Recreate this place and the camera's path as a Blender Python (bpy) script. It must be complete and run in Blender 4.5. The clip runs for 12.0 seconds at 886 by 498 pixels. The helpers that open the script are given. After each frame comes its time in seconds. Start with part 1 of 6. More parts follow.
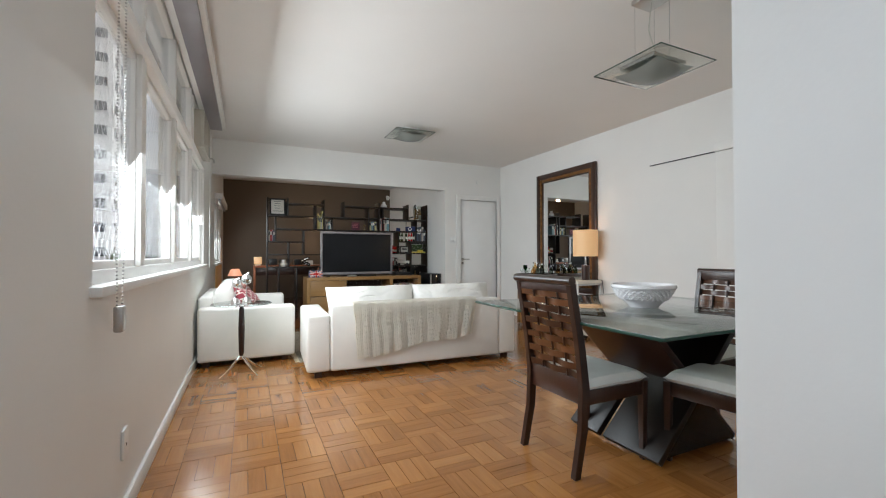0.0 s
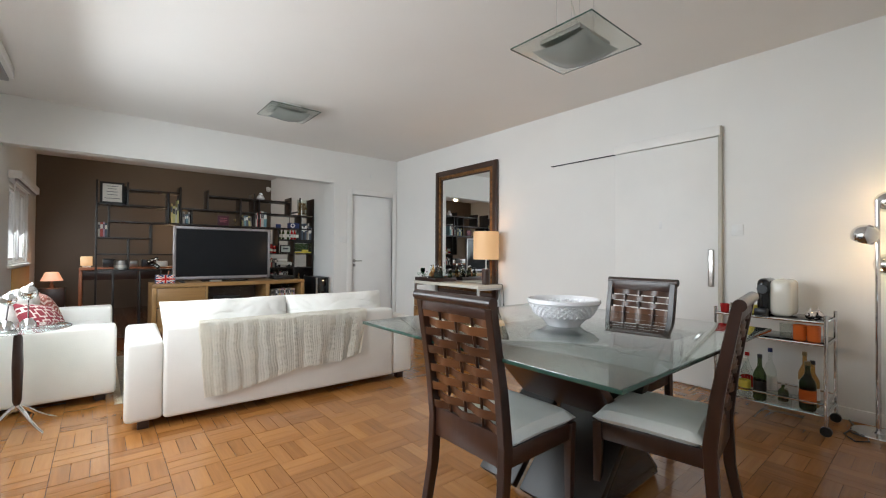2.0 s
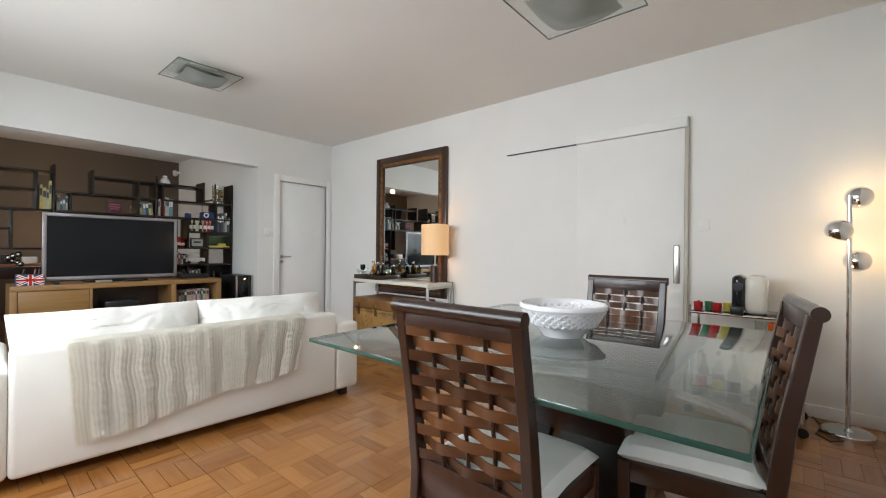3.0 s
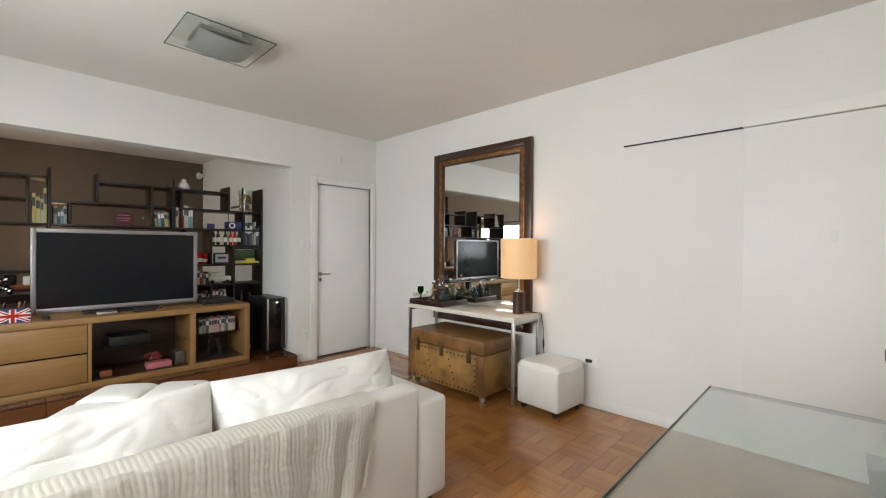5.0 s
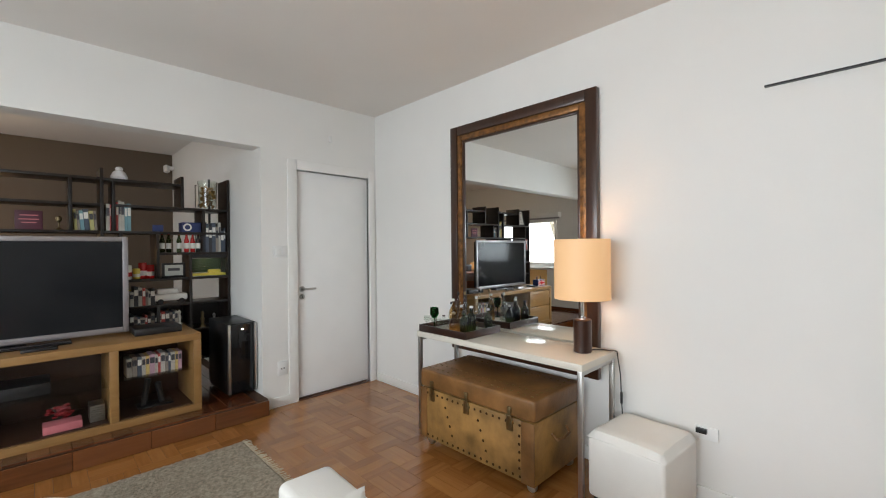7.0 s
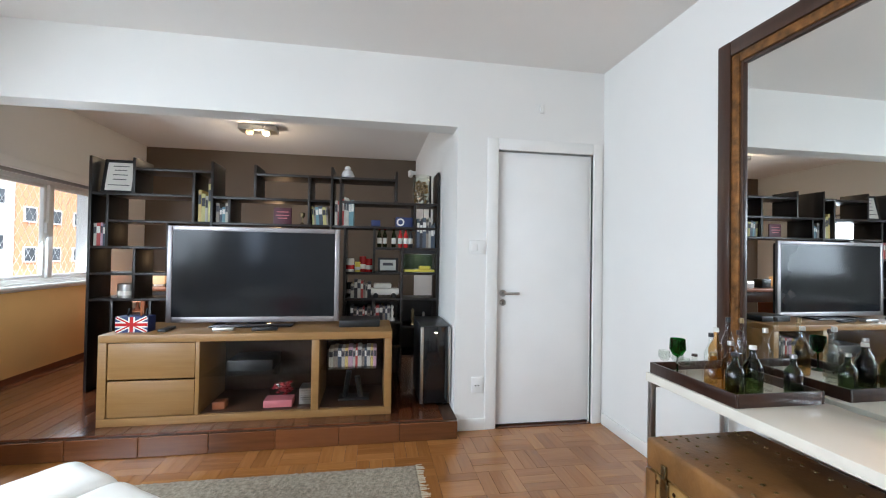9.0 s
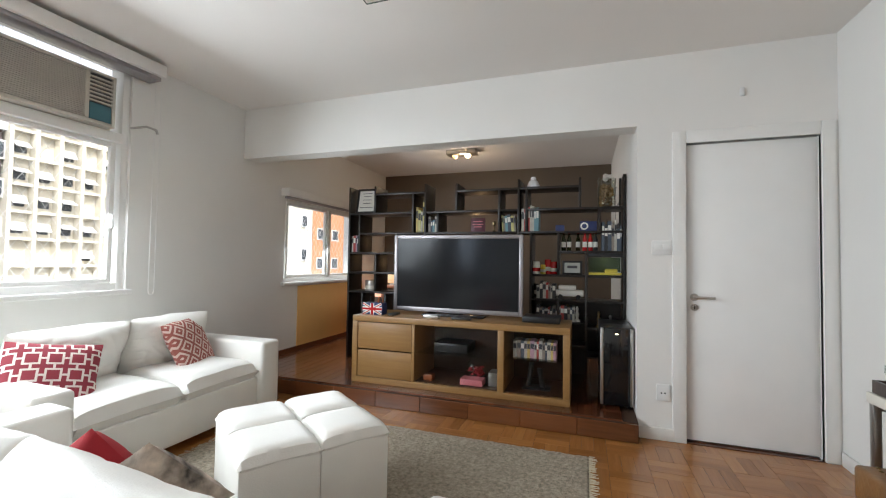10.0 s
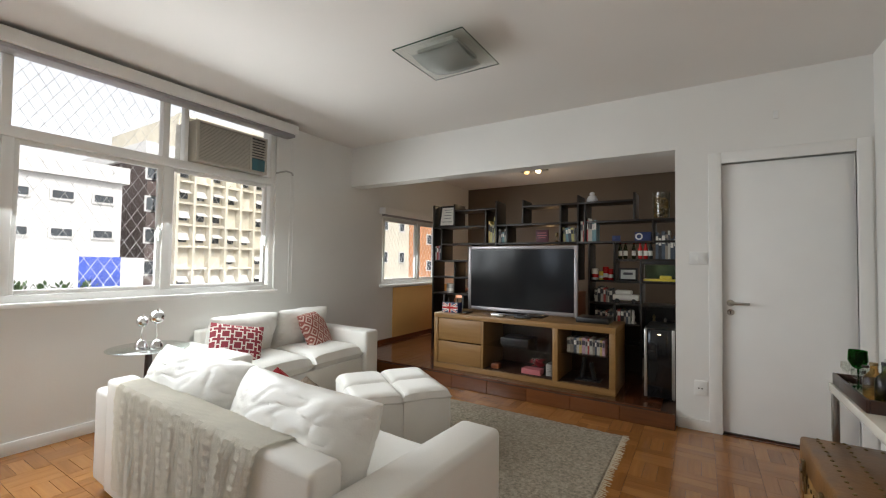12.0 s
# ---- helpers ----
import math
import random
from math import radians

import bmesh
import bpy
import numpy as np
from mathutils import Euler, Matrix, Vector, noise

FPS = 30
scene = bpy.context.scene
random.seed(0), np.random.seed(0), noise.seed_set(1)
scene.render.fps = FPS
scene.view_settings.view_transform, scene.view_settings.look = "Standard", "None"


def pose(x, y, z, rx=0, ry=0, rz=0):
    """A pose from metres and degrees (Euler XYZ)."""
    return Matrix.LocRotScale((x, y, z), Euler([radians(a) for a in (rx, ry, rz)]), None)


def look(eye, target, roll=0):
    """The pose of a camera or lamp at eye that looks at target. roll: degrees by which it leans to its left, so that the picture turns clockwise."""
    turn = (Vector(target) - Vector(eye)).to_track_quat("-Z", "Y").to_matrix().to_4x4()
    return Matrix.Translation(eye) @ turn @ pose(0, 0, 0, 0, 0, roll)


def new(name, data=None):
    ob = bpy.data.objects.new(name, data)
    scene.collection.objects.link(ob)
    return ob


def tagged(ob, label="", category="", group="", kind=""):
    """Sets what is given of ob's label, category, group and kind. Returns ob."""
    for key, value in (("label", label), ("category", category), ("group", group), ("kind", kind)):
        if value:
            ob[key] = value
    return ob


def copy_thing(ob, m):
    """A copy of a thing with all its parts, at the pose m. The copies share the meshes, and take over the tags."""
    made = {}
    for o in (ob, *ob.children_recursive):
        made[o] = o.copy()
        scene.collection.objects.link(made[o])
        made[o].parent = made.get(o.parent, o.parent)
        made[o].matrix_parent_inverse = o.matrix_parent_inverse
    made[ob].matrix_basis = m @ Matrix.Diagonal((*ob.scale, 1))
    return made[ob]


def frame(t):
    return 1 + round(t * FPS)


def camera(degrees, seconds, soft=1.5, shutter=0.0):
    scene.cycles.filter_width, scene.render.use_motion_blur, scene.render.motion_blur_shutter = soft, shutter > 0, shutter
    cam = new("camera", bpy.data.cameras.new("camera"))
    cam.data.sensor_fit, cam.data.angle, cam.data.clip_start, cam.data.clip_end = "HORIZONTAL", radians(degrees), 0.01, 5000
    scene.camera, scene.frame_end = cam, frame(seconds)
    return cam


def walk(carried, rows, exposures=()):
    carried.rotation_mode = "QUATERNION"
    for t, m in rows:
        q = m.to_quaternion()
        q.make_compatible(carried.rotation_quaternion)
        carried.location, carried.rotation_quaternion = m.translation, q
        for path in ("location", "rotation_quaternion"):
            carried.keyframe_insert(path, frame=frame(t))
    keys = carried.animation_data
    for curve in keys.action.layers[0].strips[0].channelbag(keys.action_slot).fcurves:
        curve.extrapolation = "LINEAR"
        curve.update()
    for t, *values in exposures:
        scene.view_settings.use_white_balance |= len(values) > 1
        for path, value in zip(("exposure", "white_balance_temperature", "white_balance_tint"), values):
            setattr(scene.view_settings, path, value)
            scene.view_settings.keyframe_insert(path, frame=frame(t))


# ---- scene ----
cam = camera(93.8, 12.0, soft=1.1)
PATH = [
    (0, (0.243, 0.249, 1.071), (1.097, 2.057, 1.1), -0.1),
    (0.5, (0.284, 0.391, 1.102), (1.173, 2.182, 1.127), -0.1),
    (1, (0.357, 0.523, 1.137), (1.322, 2.275, 1.162), 0.1),
    (1.5, (0.458, 0.628, 1.14), (1.551, 2.303, 1.162), 0.2),
    (2, (0.584, 0.769, 1.118), (1.859, 2.31, 1.141), 0.4),
    (2.5, (0.689, 0.983, 1.103), (2.153, 2.345, 1.124), 0.4),
    (4.5, (1.015, 2.177, 1.254), (2.574, 3.429, 1.244), 0.7),
    (5, (1.203, 2.386, 1.319), (2.647, 3.77, 1.311), 0.3),
    (5.5, (1.355, 2.638, 1.362), (2.735, 4.086, 1.354), -0.0),
    (6, (1.528, 2.864, 1.382), (2.899, 4.321, 1.373), -0.4),
    (6.5, (1.763, 3.076, 1.377), (3.173, 4.494, 1.367), -0.5),
    (8.5, (2.714, 3.789, 1.288), (3.637, 5.563, 1.309), 0.5),
    (9, (2.791, 3.86, 1.271), (3.123, 5.832, 1.302), 0.9),
    (9.5, (2.881, 3.751, 1.219), (2.633, 5.734, 1.279), 1.0),
    (10, (3.039, 3.567, 1.211), (2.39, 5.458, 1.274), 0.9),
    (10.5, (3.223, 3.433, 1.17), (2.361, 5.237, 1.24), 0.8),
    (11, (3.434, 3.294, 1.165), (2.461, 5.04, 1.235), 0.8),
    (11.5, (3.532, 3.159, 1.201), (2.503, 4.873, 1.27), 0.8),
    (12, (3.568, 2.999, 1.275), (2.51, 4.695, 1.339), 0.8),
]
EXPO = [(0.0, 1.2, 6300, 9), (2.7, 1.42, 6350, 10), (5.0, 1.45, 6600, 10), (6.7, 1.5, 6400, 10), (8.5, 1.9, 6150, 10), (9.2, 2.05, 5800, 9), (10.2, 1.5, 6400, 10), (12.0, 1.15, 6650, 10)]
walk(cam, [(t, look(eye, target, roll)) for t, eye, target, roll in PATH], EXPO)

# ---- world and light ----
world = bpy.data.worlds.new("overcast_sky")
scene.world = world
world.use_nodes = True
wn = world.node_tree.nodes
sky = wn.new("ShaderNodeTexSky")
sky.sky_type = "NISHITA"
sky.sun_disc = False
sky.sun_elevation, sky.sun_rotation = radians(48), radians(114)
sky.air_density, sky.dust_density = 1.0, 4.0
wn["Background"].inputs["Strength"].default_value = 0.14
cloud = wn.new("ShaderNodeHueSaturation")
cloud.inputs["Saturation"].default_value = 0.2
world.node_tree.links.new(sky.outputs["Color"], cloud.inputs["Color"])
world.node_tree.links.new(cloud.outputs["Color"], wn["Background"].inputs["Color"])

sun_data = bpy.data.lights.new("sun", "SUN")
sun_data.energy, sun_data.angle, sun_data.color = 0.9, radians(14), (1.0, 0.97, 0.92)
sun_ob = new("sun", sun_data)
sun_ob.matrix_world = look((0, 0, 60), (-9.0, 4.0, 49.0))


def area_lamp(name, m, sx, sy, watts, color):
    d = bpy.data.lights.new(name, "AREA")
    d.shape, d.size, d.size_y, d.energy, d.color = "RECTANGLE", sx, sy, watts, color
    o = new(name, d)
    o.matrix_world = m
    return o


def bulb(name, p, watts, color=(1.0, 0.62, 0.28), r=0.03):
    d = bpy.data.lights.new(name, "POINT")
    d.energy, d.color, d.shadow_soft_size = watts * 0.36, color, r
    o = new(name, d)
    o.location = p
    return o


# daylight of the open sky, in the windows' openings
area_lamp("skylight_living", look((-0.2, 3.84, 1.62), (3.16, 3.84, -0.25)), 3.6, 1.25, 46, (0.88, 0.955, 1.0))
area_lamp("skylight_entrance", look((-0.2, -0.7, 1.58), (3.16, -0.2, 0.9)), 1.05, 1.1, 7, (0.72, 0.84, 1.0))
area_lamp("skylight_study", look((-0.2, 8.25, 1.43), (3.16, 8.25, -0.6)), 1.5, 0.9, 8, (0.88, 0.955, 1.0))


# ---- materials ----
def mat(name, color, rough=0.5, metal=0.0, var=0.08, scale=6.0, bump=0.0, bscale=80.0, coat=0.0, spec=None):
    """A surface with colour that varies at two scales and a fine relief."""
    m = bpy.data.materials.new(name)
    m.use_nodes = True
    n, l = m.node_tree.nodes, m.node_tree.links
    b = n["Principled BSDF"]
    b.inputs["Roughness"].default_value, b.inputs["Metallic"].default_value = rough, metal
    if coat:
        b.inputs["Coat Weight"].default_value = coat
        b.inputs["Coat Roughness"].default_value = 0.12
    if spec is not None:
        b.inputs["Specular IOR Level"].default_value = spec
    geo = n.new("ShaderNodeNewGeometry")
    big = n.new("ShaderNodeTexNoise")
    big.inputs["Scale"].default_value, big.inputs["Detail"].default_value = scale, 5
    l.new(geo.outputs["Position"], big.inputs["Vector"])
    ramp = n.new("ShaderNodeMapRange")
    ramp.inputs["From Min"].default_value, ramp.inputs["From Max"].default_value = 0.3, 0.7
    ramp.inputs["To Min"].default_value, ramp.inputs["To Max"].default_value = 1 - var, 1 + var
    l.new(big.outputs["Fac"], ramp.inputs["Value"])
    mul = n.new("ShaderNodeVectorMath")
    mul.operation = "SCALE"
    mul.inputs[0].default_value = color
    l.new(ramp.outputs["Result"], mul.inputs["Scale"])
    l.new(mul.outputs["Vector"], b.inputs["Base Color"])
    rr = n.new("ShaderNodeMapRange")
    rr.inputs["To Min"].default_value, rr.inputs["To Max"].default_value = max(rough - 0.06, 0.02), min(rough + 0.06, 1)
    l.new(big.outputs["Fac"], rr.inputs["Value"])
    l.new(rr.outputs["Result"], b.inputs["Roughness"])
    if bump:
        fine = n.new("ShaderNodeTexNoise")
        fine.inputs["Scale"].default_value, fine.inputs["Detail"].default_value = bscale, 4
        l.new(geo.outputs["Position"], fine.inputs["Vector"])
        bp = n.new("ShaderNodeBump")
        bp.inputs["Strength"].default_value, bp.inputs["Distance"].default_value = bump, 0.01
        l.new(fine.outputs["Fac"], bp.inputs["Height"])
        l.new(bp.outputs["Normal"], b.inputs["Normal"])
    return m


def wood(name, dark, light, axis=(1, 0, 0), rough=0.3, rand=0.5, stretch=14.0, coat=0.3, scale=3.0, bump=0.08):
    """Wood with grain along an axis; every piece and island takes its own tone and its own stretch of grain."""
    m = bpy.data.materials.new(name)
    m.use_nodes = True
    n, l = m.node_tree.nodes, m.node_tree.links
    b = n["Principled BSDF"]
    geo, info = n.new("ShaderNodeNewGeometry"), n.new("ShaderNodeObjectInfo")
    add = n.new("ShaderNodeMath")
    l.new(geo.outputs["Random Per Island"], add.inputs[0])
    l.new(info.outputs["Random"], add.inputs[1])
    fract = n.new("ShaderNodeMath")
    fract.operation = "FRACT"
    l.new(add.outputs[0], fract.inputs[0])
    off = n.new("ShaderNodeVectorMath")
    off.operation = "MULTIPLY_ADD"
    off.inputs[1].default_value = [scale if a else scale * stretch for a in axis]
    sh = n.new("ShaderNodeVectorMath")
    sh.operation = "SCALE"
    sh.inputs[0].default_value = (37, 53, 71)
    l.new(fract.outputs[0], sh.inputs["Scale"])
    l.new(geo.outputs["Position"], off.inputs[0])
    l.new(sh.outputs["Vector"], off.inputs[2])
    grain = n.new("ShaderNodeTexNoise")
    grain.inputs["Scale"].default_value, grain.inputs["Detail"].default_value, grain.inputs["Roughness"].default_value = 1.0, 6, 0.65
    l.new(off.outputs["Vector"], grain.inputs["Vector"])
    mixf = n.new("ShaderNodeMath")
    mixf.operation = "MULTIPLY_ADD"
    mixf.inputs[1].default_value = 1.0 - rand
    sc = n.new("ShaderNodeMath")
    sc.operation = "MULTIPLY"
    sc.inputs[1].default_value = rand
    l.new(fract.outputs[0], sc.inputs[0])
    l.new(grain.outputs["Fac"], mixf.inputs[0])
    l.new(sc.outputs[0], mixf.inputs[2])
    ramp = n.new("ShaderNodeValToRGB")
    ramp.color_ramp.elements[0].position, ramp.color_ramp.elements[1].position = 0.2, 0.8
    ramp.color_ramp.elements[0].color, ramp.color_ramp.elements[1].color = (*dark, 1), (*light, 1)
    l.new(mixf.outputs[0], ramp.inputs["Fac"])
    l.new(ramp.outputs["Color"], b.inputs["Base Color"])
    rr = n.new("ShaderNodeMapRange")
    rr.inputs["To Min"].default_value, rr.inputs["To Max"].default_value = max(rough - 0.08, 0.04), rough + 0.1
    l.new(grain.outputs["Fac"], rr.inputs["Value"])
    l.new(rr.outputs["Result"], b.inputs["Roughness"])
    b.inputs["Coat Weight"].default_value, b.inputs["Coat Roughness"].default_value = coat, 0.15
    bp = n.new("ShaderNodeBump")
    bp.inputs["Strength"].default_value, bp.inputs["Distance"].default_value = bump, 0.01
    l.new(grain.outputs["Fac"], bp.inputs["Height"])
    l.new(bp.outputs["Normal"], b.inputs["Normal"])
    return m


def glow(name, color, strength, base=(0.8, 0.7, 0.5)):
    m = bpy.data.materials.new(name)
    m.use_nodes = True
    b = m.node_tree.nodes["Principled BSDF"]
    b.inputs["Base Color"].default_value = (*base, 1)
    b.inputs["Emission Color"].default_value = (*color, 1)
    b.inputs["Emission Strength"].default_value = strength
    return m


def pane_glass(name, tint=(1, 1, 1), ior=1.45):
    """Thin clear glass: see-through, with a gloss that follows Fresnel."""
    m = bpy.data.materials.new(name)
    m.use_nodes = True
    n, l = m.node_tree.nodes, m.node_tree.links
    n.remove(n["Principled BSDF"])
    tr, gl, mx, fr = n.new("ShaderNodeBsdfTransparent"), n.new("ShaderNodeBsdfGlossy"), n.new("ShaderNodeMixShader"), n.new("ShaderNodeLayerWeight")
    tr.inputs["Color"].default_value = (*tint, 1)
    gl.inputs["Roughness"].default_value = 0.02
    pw = n.new("ShaderNodeMath")
    pw.operation, pw.inputs[1].default_value = "POWER", 4.0
    l.new(fr.outputs["Facing"], pw.inputs[0])
    sc = n.new("ShaderNodeMath")
    sc.operation = "MULTIPLY_ADD"
    sc.inputs[1].default_value, sc.inputs[2].default_value = 0.8, ((ior - 1) / (ior + 1)) ** 2
    l.new(pw.outputs[0], sc.inputs[0])
    l.new(sc.outputs[0], mx.inputs["Fac"])
    l.new(tr.outputs["BSDF"], mx.inputs[1])
    l.new(gl.outputs["BSDF"], mx.inputs[2])
    l.new(mx.outputs["Shader"], n["Material Output"].inputs["Surface"])
    return m


M_WALL = mat("white_wall_paint", (0.80, 0.79, 0.76), 0.55, var=0.025, scale=1.3, bump=0.05, bscale=60, spec=0.3)
M_CEIL = mat("ceiling_paint", (0.80, 0.77, 0.735), 0.8, var=0.02, scale=0.9, bump=0.04, bscale=70, spec=0.2)
M_TRIM = mat("white_enamel", (0.83, 0.82, 0.79), 0.45, var=0.02, scale=3, bump=0.02, bscale=90, spec=0.3)
M_DOOR = mat("door_enamel", (0.89, 0.885, 0.865), 0.5, var=0.02, scale=3, bump=0.02, bscale=90, spec=0.2)
M_BROWN = mat("brown_wall_paint", (0.125, 0.092, 0.063), 0.6, var=0.05, scale=2, bump=0.05)
# ochre paint, its colour raised to include the warm glow of the lamp
M_OCHRE = mat("ochre_paint_lamplit", (0.78, 0.47, 0.17), 0.5, var=0.05, scale=2, bump=0.03)
M_JOINT = mat("parquet_joint", (0.05, 0.022, 0.009), 0.7, var=0.2)
PQ_D, PQ_L = (0.24, 0.086, 0.019), (0.45, 0.195, 0.051)
M_PQX = wood("parquet_along_x", PQ_D, PQ_L, (1, 0, 0), 0.2, 0.36, coat=0.5, bump=0.04)
M_PQY = wood("parquet_along_y", PQ_D, PQ_L, (0, 1, 0), 0.2, 0.36, coat=0.5, bump=0.04)
M_PLAT = wood("polished_platform_wood", (0.05, 0.014, 0.006), (0.17, 0.055, 0.02), (0, 1, 0), 0.14, 0.5, coat=0.6)
M_RISER = wood("platform_riser_wood", (0.09, 0.03, 0.01), (0.2, 0.07, 0.023), (1, 0, 0), 0.2, 0.35)
M_WENGE = wood("dark_wenge", (0.006, 0.004, 0.003), (0.018, 0.011, 0.008), (0, 0, 1), 0.38, 0.3, coat=0.0)
M_CHAIR = wood("dark_stained_wood", (0.012, 0.004, 0.0025), (0.042, 0.014, 0.007), (0, 0, 1), 0.3, 0.35, coat=0.2)
M_SLAT = wood("woven_brown_wood", (0.028, 0.009, 0.004), (0.14, 0.052, 0.017), (1, 1, 0), 0.33, 0.6, coat=0.2, scale=6)
M_OAK = wood("honey_oak", (0.24, 0.125, 0.038), (0.36, 0.2, 0.07), (1, 0, 0), 0.38, 0.15, stretch=20, coat=0.1)
# the oak again, darkened to hold the shade inside the cabinet
M_OAK_SHADED = wood("cabinet_inside_shaded_oak", (0.03, 0.012, 0.006), (0.07, 0.028, 0.013), (1, 0, 0), 0.45, 0.2, coat=0.0)
M_DESK = wood("red_brown_desk", (0.22, 0.06, 0.018), (0.38, 0.12, 0.04), (1, 0, 0), 0.35, 0.2)
M_LEATHER = mat("white_leather", (0.80, 0.78, 0.73), 0.42, var=0.03, scale=5, bump=0.12, bscale=160)
M_FABRIC = mat("white_slipcover", (0.80, 0.78, 0.74), 0.75, var=0.03, scale=4, bump=0.15, bscale=320)
M_KNIT = mat("cream_knit", (0.86, 0.82, 0.73), 0.9, var=0.04, scale=9, bump=0.12, bscale=260, spec=0.1)
M_SEAT = mat("pale_grey_velvet", (0.74, 0.75, 0.73), 0.8, var=0.06, scale=5, bump=0.1, bscale=400)
M_CHROME = mat("chrome", (0.72, 0.72, 0.72), 0.08, 1.0, var=0.03)
M_STEEL = mat("brushed_steel", (0.5, 0.49, 0.47), 0.3, 1.0, var=0.05)
M_BLACK = mat("black_plastic", (0.012, 0.012, 0.013), 0.35, var=0.1)
M_GLOSSB = mat("black_gloss", (0.006, 0.006, 0.007), 0.06, var=0.05)
M_SCREEN = mat("dark_screen", (0.010, 0.011, 0.013), 0.12, var=0.05, spec=0.25)
M_BEZEL = mat("silver_bezel", (0.33, 0.31, 0.32), 0.35, 0.6, var=0.05)
M_MIRROR = mat("mirror_glass", (0.86, 0.88, 0.87), 0.0, 1.0, var=0.0)
M_MIRROR.node_tree.nodes["Principled BSDF"].inputs["Roughness"].default_value = 0.01
for lk in list(M_MIRROR.node_tree.links):
    if lk.to_socket.name == "Roughness":
        M_MIRROR.node_tree.links.remove(lk)
M_MFRAME = wood("mirror_frame_brown", (0.02, 0.008, 0.004), (0.06, 0.022, 0.01), (0, 0, 1), 0.3, 0.2)
M_GILT = mat("aged_gilt", (0.2, 0.09, 0.025), 0.35, 0.4, var=0.6, scale=25, bump=0.2, bscale=90)
M_TRUNK = mat("worn_tan_leather", (0.3, 0.165, 0.05), 0.42, var=0.45, scale=7, bump=0.15, bscale=60)
M_TRUNKT = mat("worn_brown_leather", (0.2, 0.095, 0.03), 0.35, var=0.4, scale=6, bump=0.12, bscale=60)
M_BRASS = mat("old_brass", (0.25, 0.19, 0.1), 0.35, 1.0, var=0.2, scale=30)
M_NAIL = mat("dark_nail", (0.07, 0.035, 0.015), 0.35, 0.8, var=0.2)
M_LACQ = mat("cream_lacquer", (0.72, 0.68, 0.59), 0.14, var=0.02)
M_WHITE = mat("white_plastic", (0.8, 0.8, 0.78), 0.35, var=0.02)
M_CERAM = mat("white_ceramic", (0.82, 0.81, 0.82), 0.15, var=0.02, coat=0.5)
M_RUG = mat("grey_beige_shag", (0.36, 0.31, 0.24), 0.95, var=0.35, scale=55, bump=0.9, bscale=140, spec=0.05)
M_FRINGE = mat("rug_fringe", (0.6, 0.52, 0.38), 0.9, var=0.1)
M_RED = mat("red_cloth", (0.42, 0.02, 0.03), 0.8, var=0.1, bump=0.1, bscale=300)
M_REDGL = mat("red_gloss", (0.5, 0.02, 0.02), 0.25, var=0.1)
M_PINK = mat("pink_paper", (0.6, 0.18, 0.2), 0.6, var=0.1)
M_BLUE = mat("blue_print", (0.02, 0.035, 0.13), 0.5, var=0.1)
M_YELLOW = mat("yellow_print", (0.75, 0.6, 0.08), 0.45, var=0.1)
M_GREENP = mat("green_print", (0.08, 0.3, 0.14), 0.45, var=0.1)
M_ORANGE = mat("orange_liquid", (0.6, 0.12, 0.02), 0.15, var=0.1)
M_PAPER = mat("paper", (0.78, 0.76, 0.7), 0.7, var=0.03)
M_INK = mat("print_ink", (0.06, 0.06, 0.07), 0.7, var=0.05)
M_AC = mat("air_conditioner_beige", (0.5, 0.47, 0.4), 0.45, var=0.05)
M_ACD = mat("air_conditioner_slot", (0.05, 0.048, 0.045), 0.6, var=0.1)
M_NET = mat("white_nylon", (0.75, 0.75, 0.75), 0.6, var=0.02)
M_SHADE = glow("lit_linen_shade", (1.0, 0.5, 0.17), 0.12, (0.72, 0.5, 0.29))
M_SHADE2 = glow("lit_small_shade", (1.0, 0.42, 0.2), 0.25, (0.8, 0.5, 0.4))
M_LIT = glow("lit_bulb", (1.0, 0.75, 0.42), 5.0)
M_FROST = mat("frosted_glass", (0.5, 0.53, 0.5), 0.25, var=0.03, coat=0.3)
M_GLASS = pane_glass("window_glass")
M_CLEAR = pane_glass("clear_glass", (0.93, 0.95, 0.93))
M_CABG = pane_glass("cabinet_glass", (0.97, 0.97, 0.97), 1.2)
M_GREENISH = pane_glass("greenish_table_glass", (0.88, 0.95, 0.925), 2.3)
M_EDGE = mat("glass_edge", (0.02, 0.06, 0.045), 0.1, var=0.05)
M_GGREEN = pane_glass("green_goblet_glass", (0.02, 0.35, 0.08))
M_AMBER = pane_glass("amber_glass", (0.8, 0.6, 0.33))
M_BOTGREEN = pane_glass("dark_green_bottle", (0.28, 0.36, 0.2))


# ---- mesh helpers ----
def box(bm, lo, hi, bev=0.0, seg=2, m=None):
    r = bmesh.ops.create_cube(bm, size=1.0)
    v = r["verts"]
    bmesh.ops.scale(bm, vec=[hi[i] - lo[i] for i in range(3)], verts=v)
    bmesh.ops.translate(bm, vec=[(hi[i] + lo[i]) / 2 for i in range(3)], verts=v)
    if bev:
        e = list({e for x in v for e in x.link_edges})
        r = bmesh.ops.bevel(bm, geom=e, offset=bev, segments=seg, affect="EDGES", profile=0.5)
        v = list({x for f in r["faces"] for x in f.verts} | {x for x in v if x.is_valid})
    if m is not None:
        bmesh.ops.transform(bm, matrix=m, verts=v)
    return v


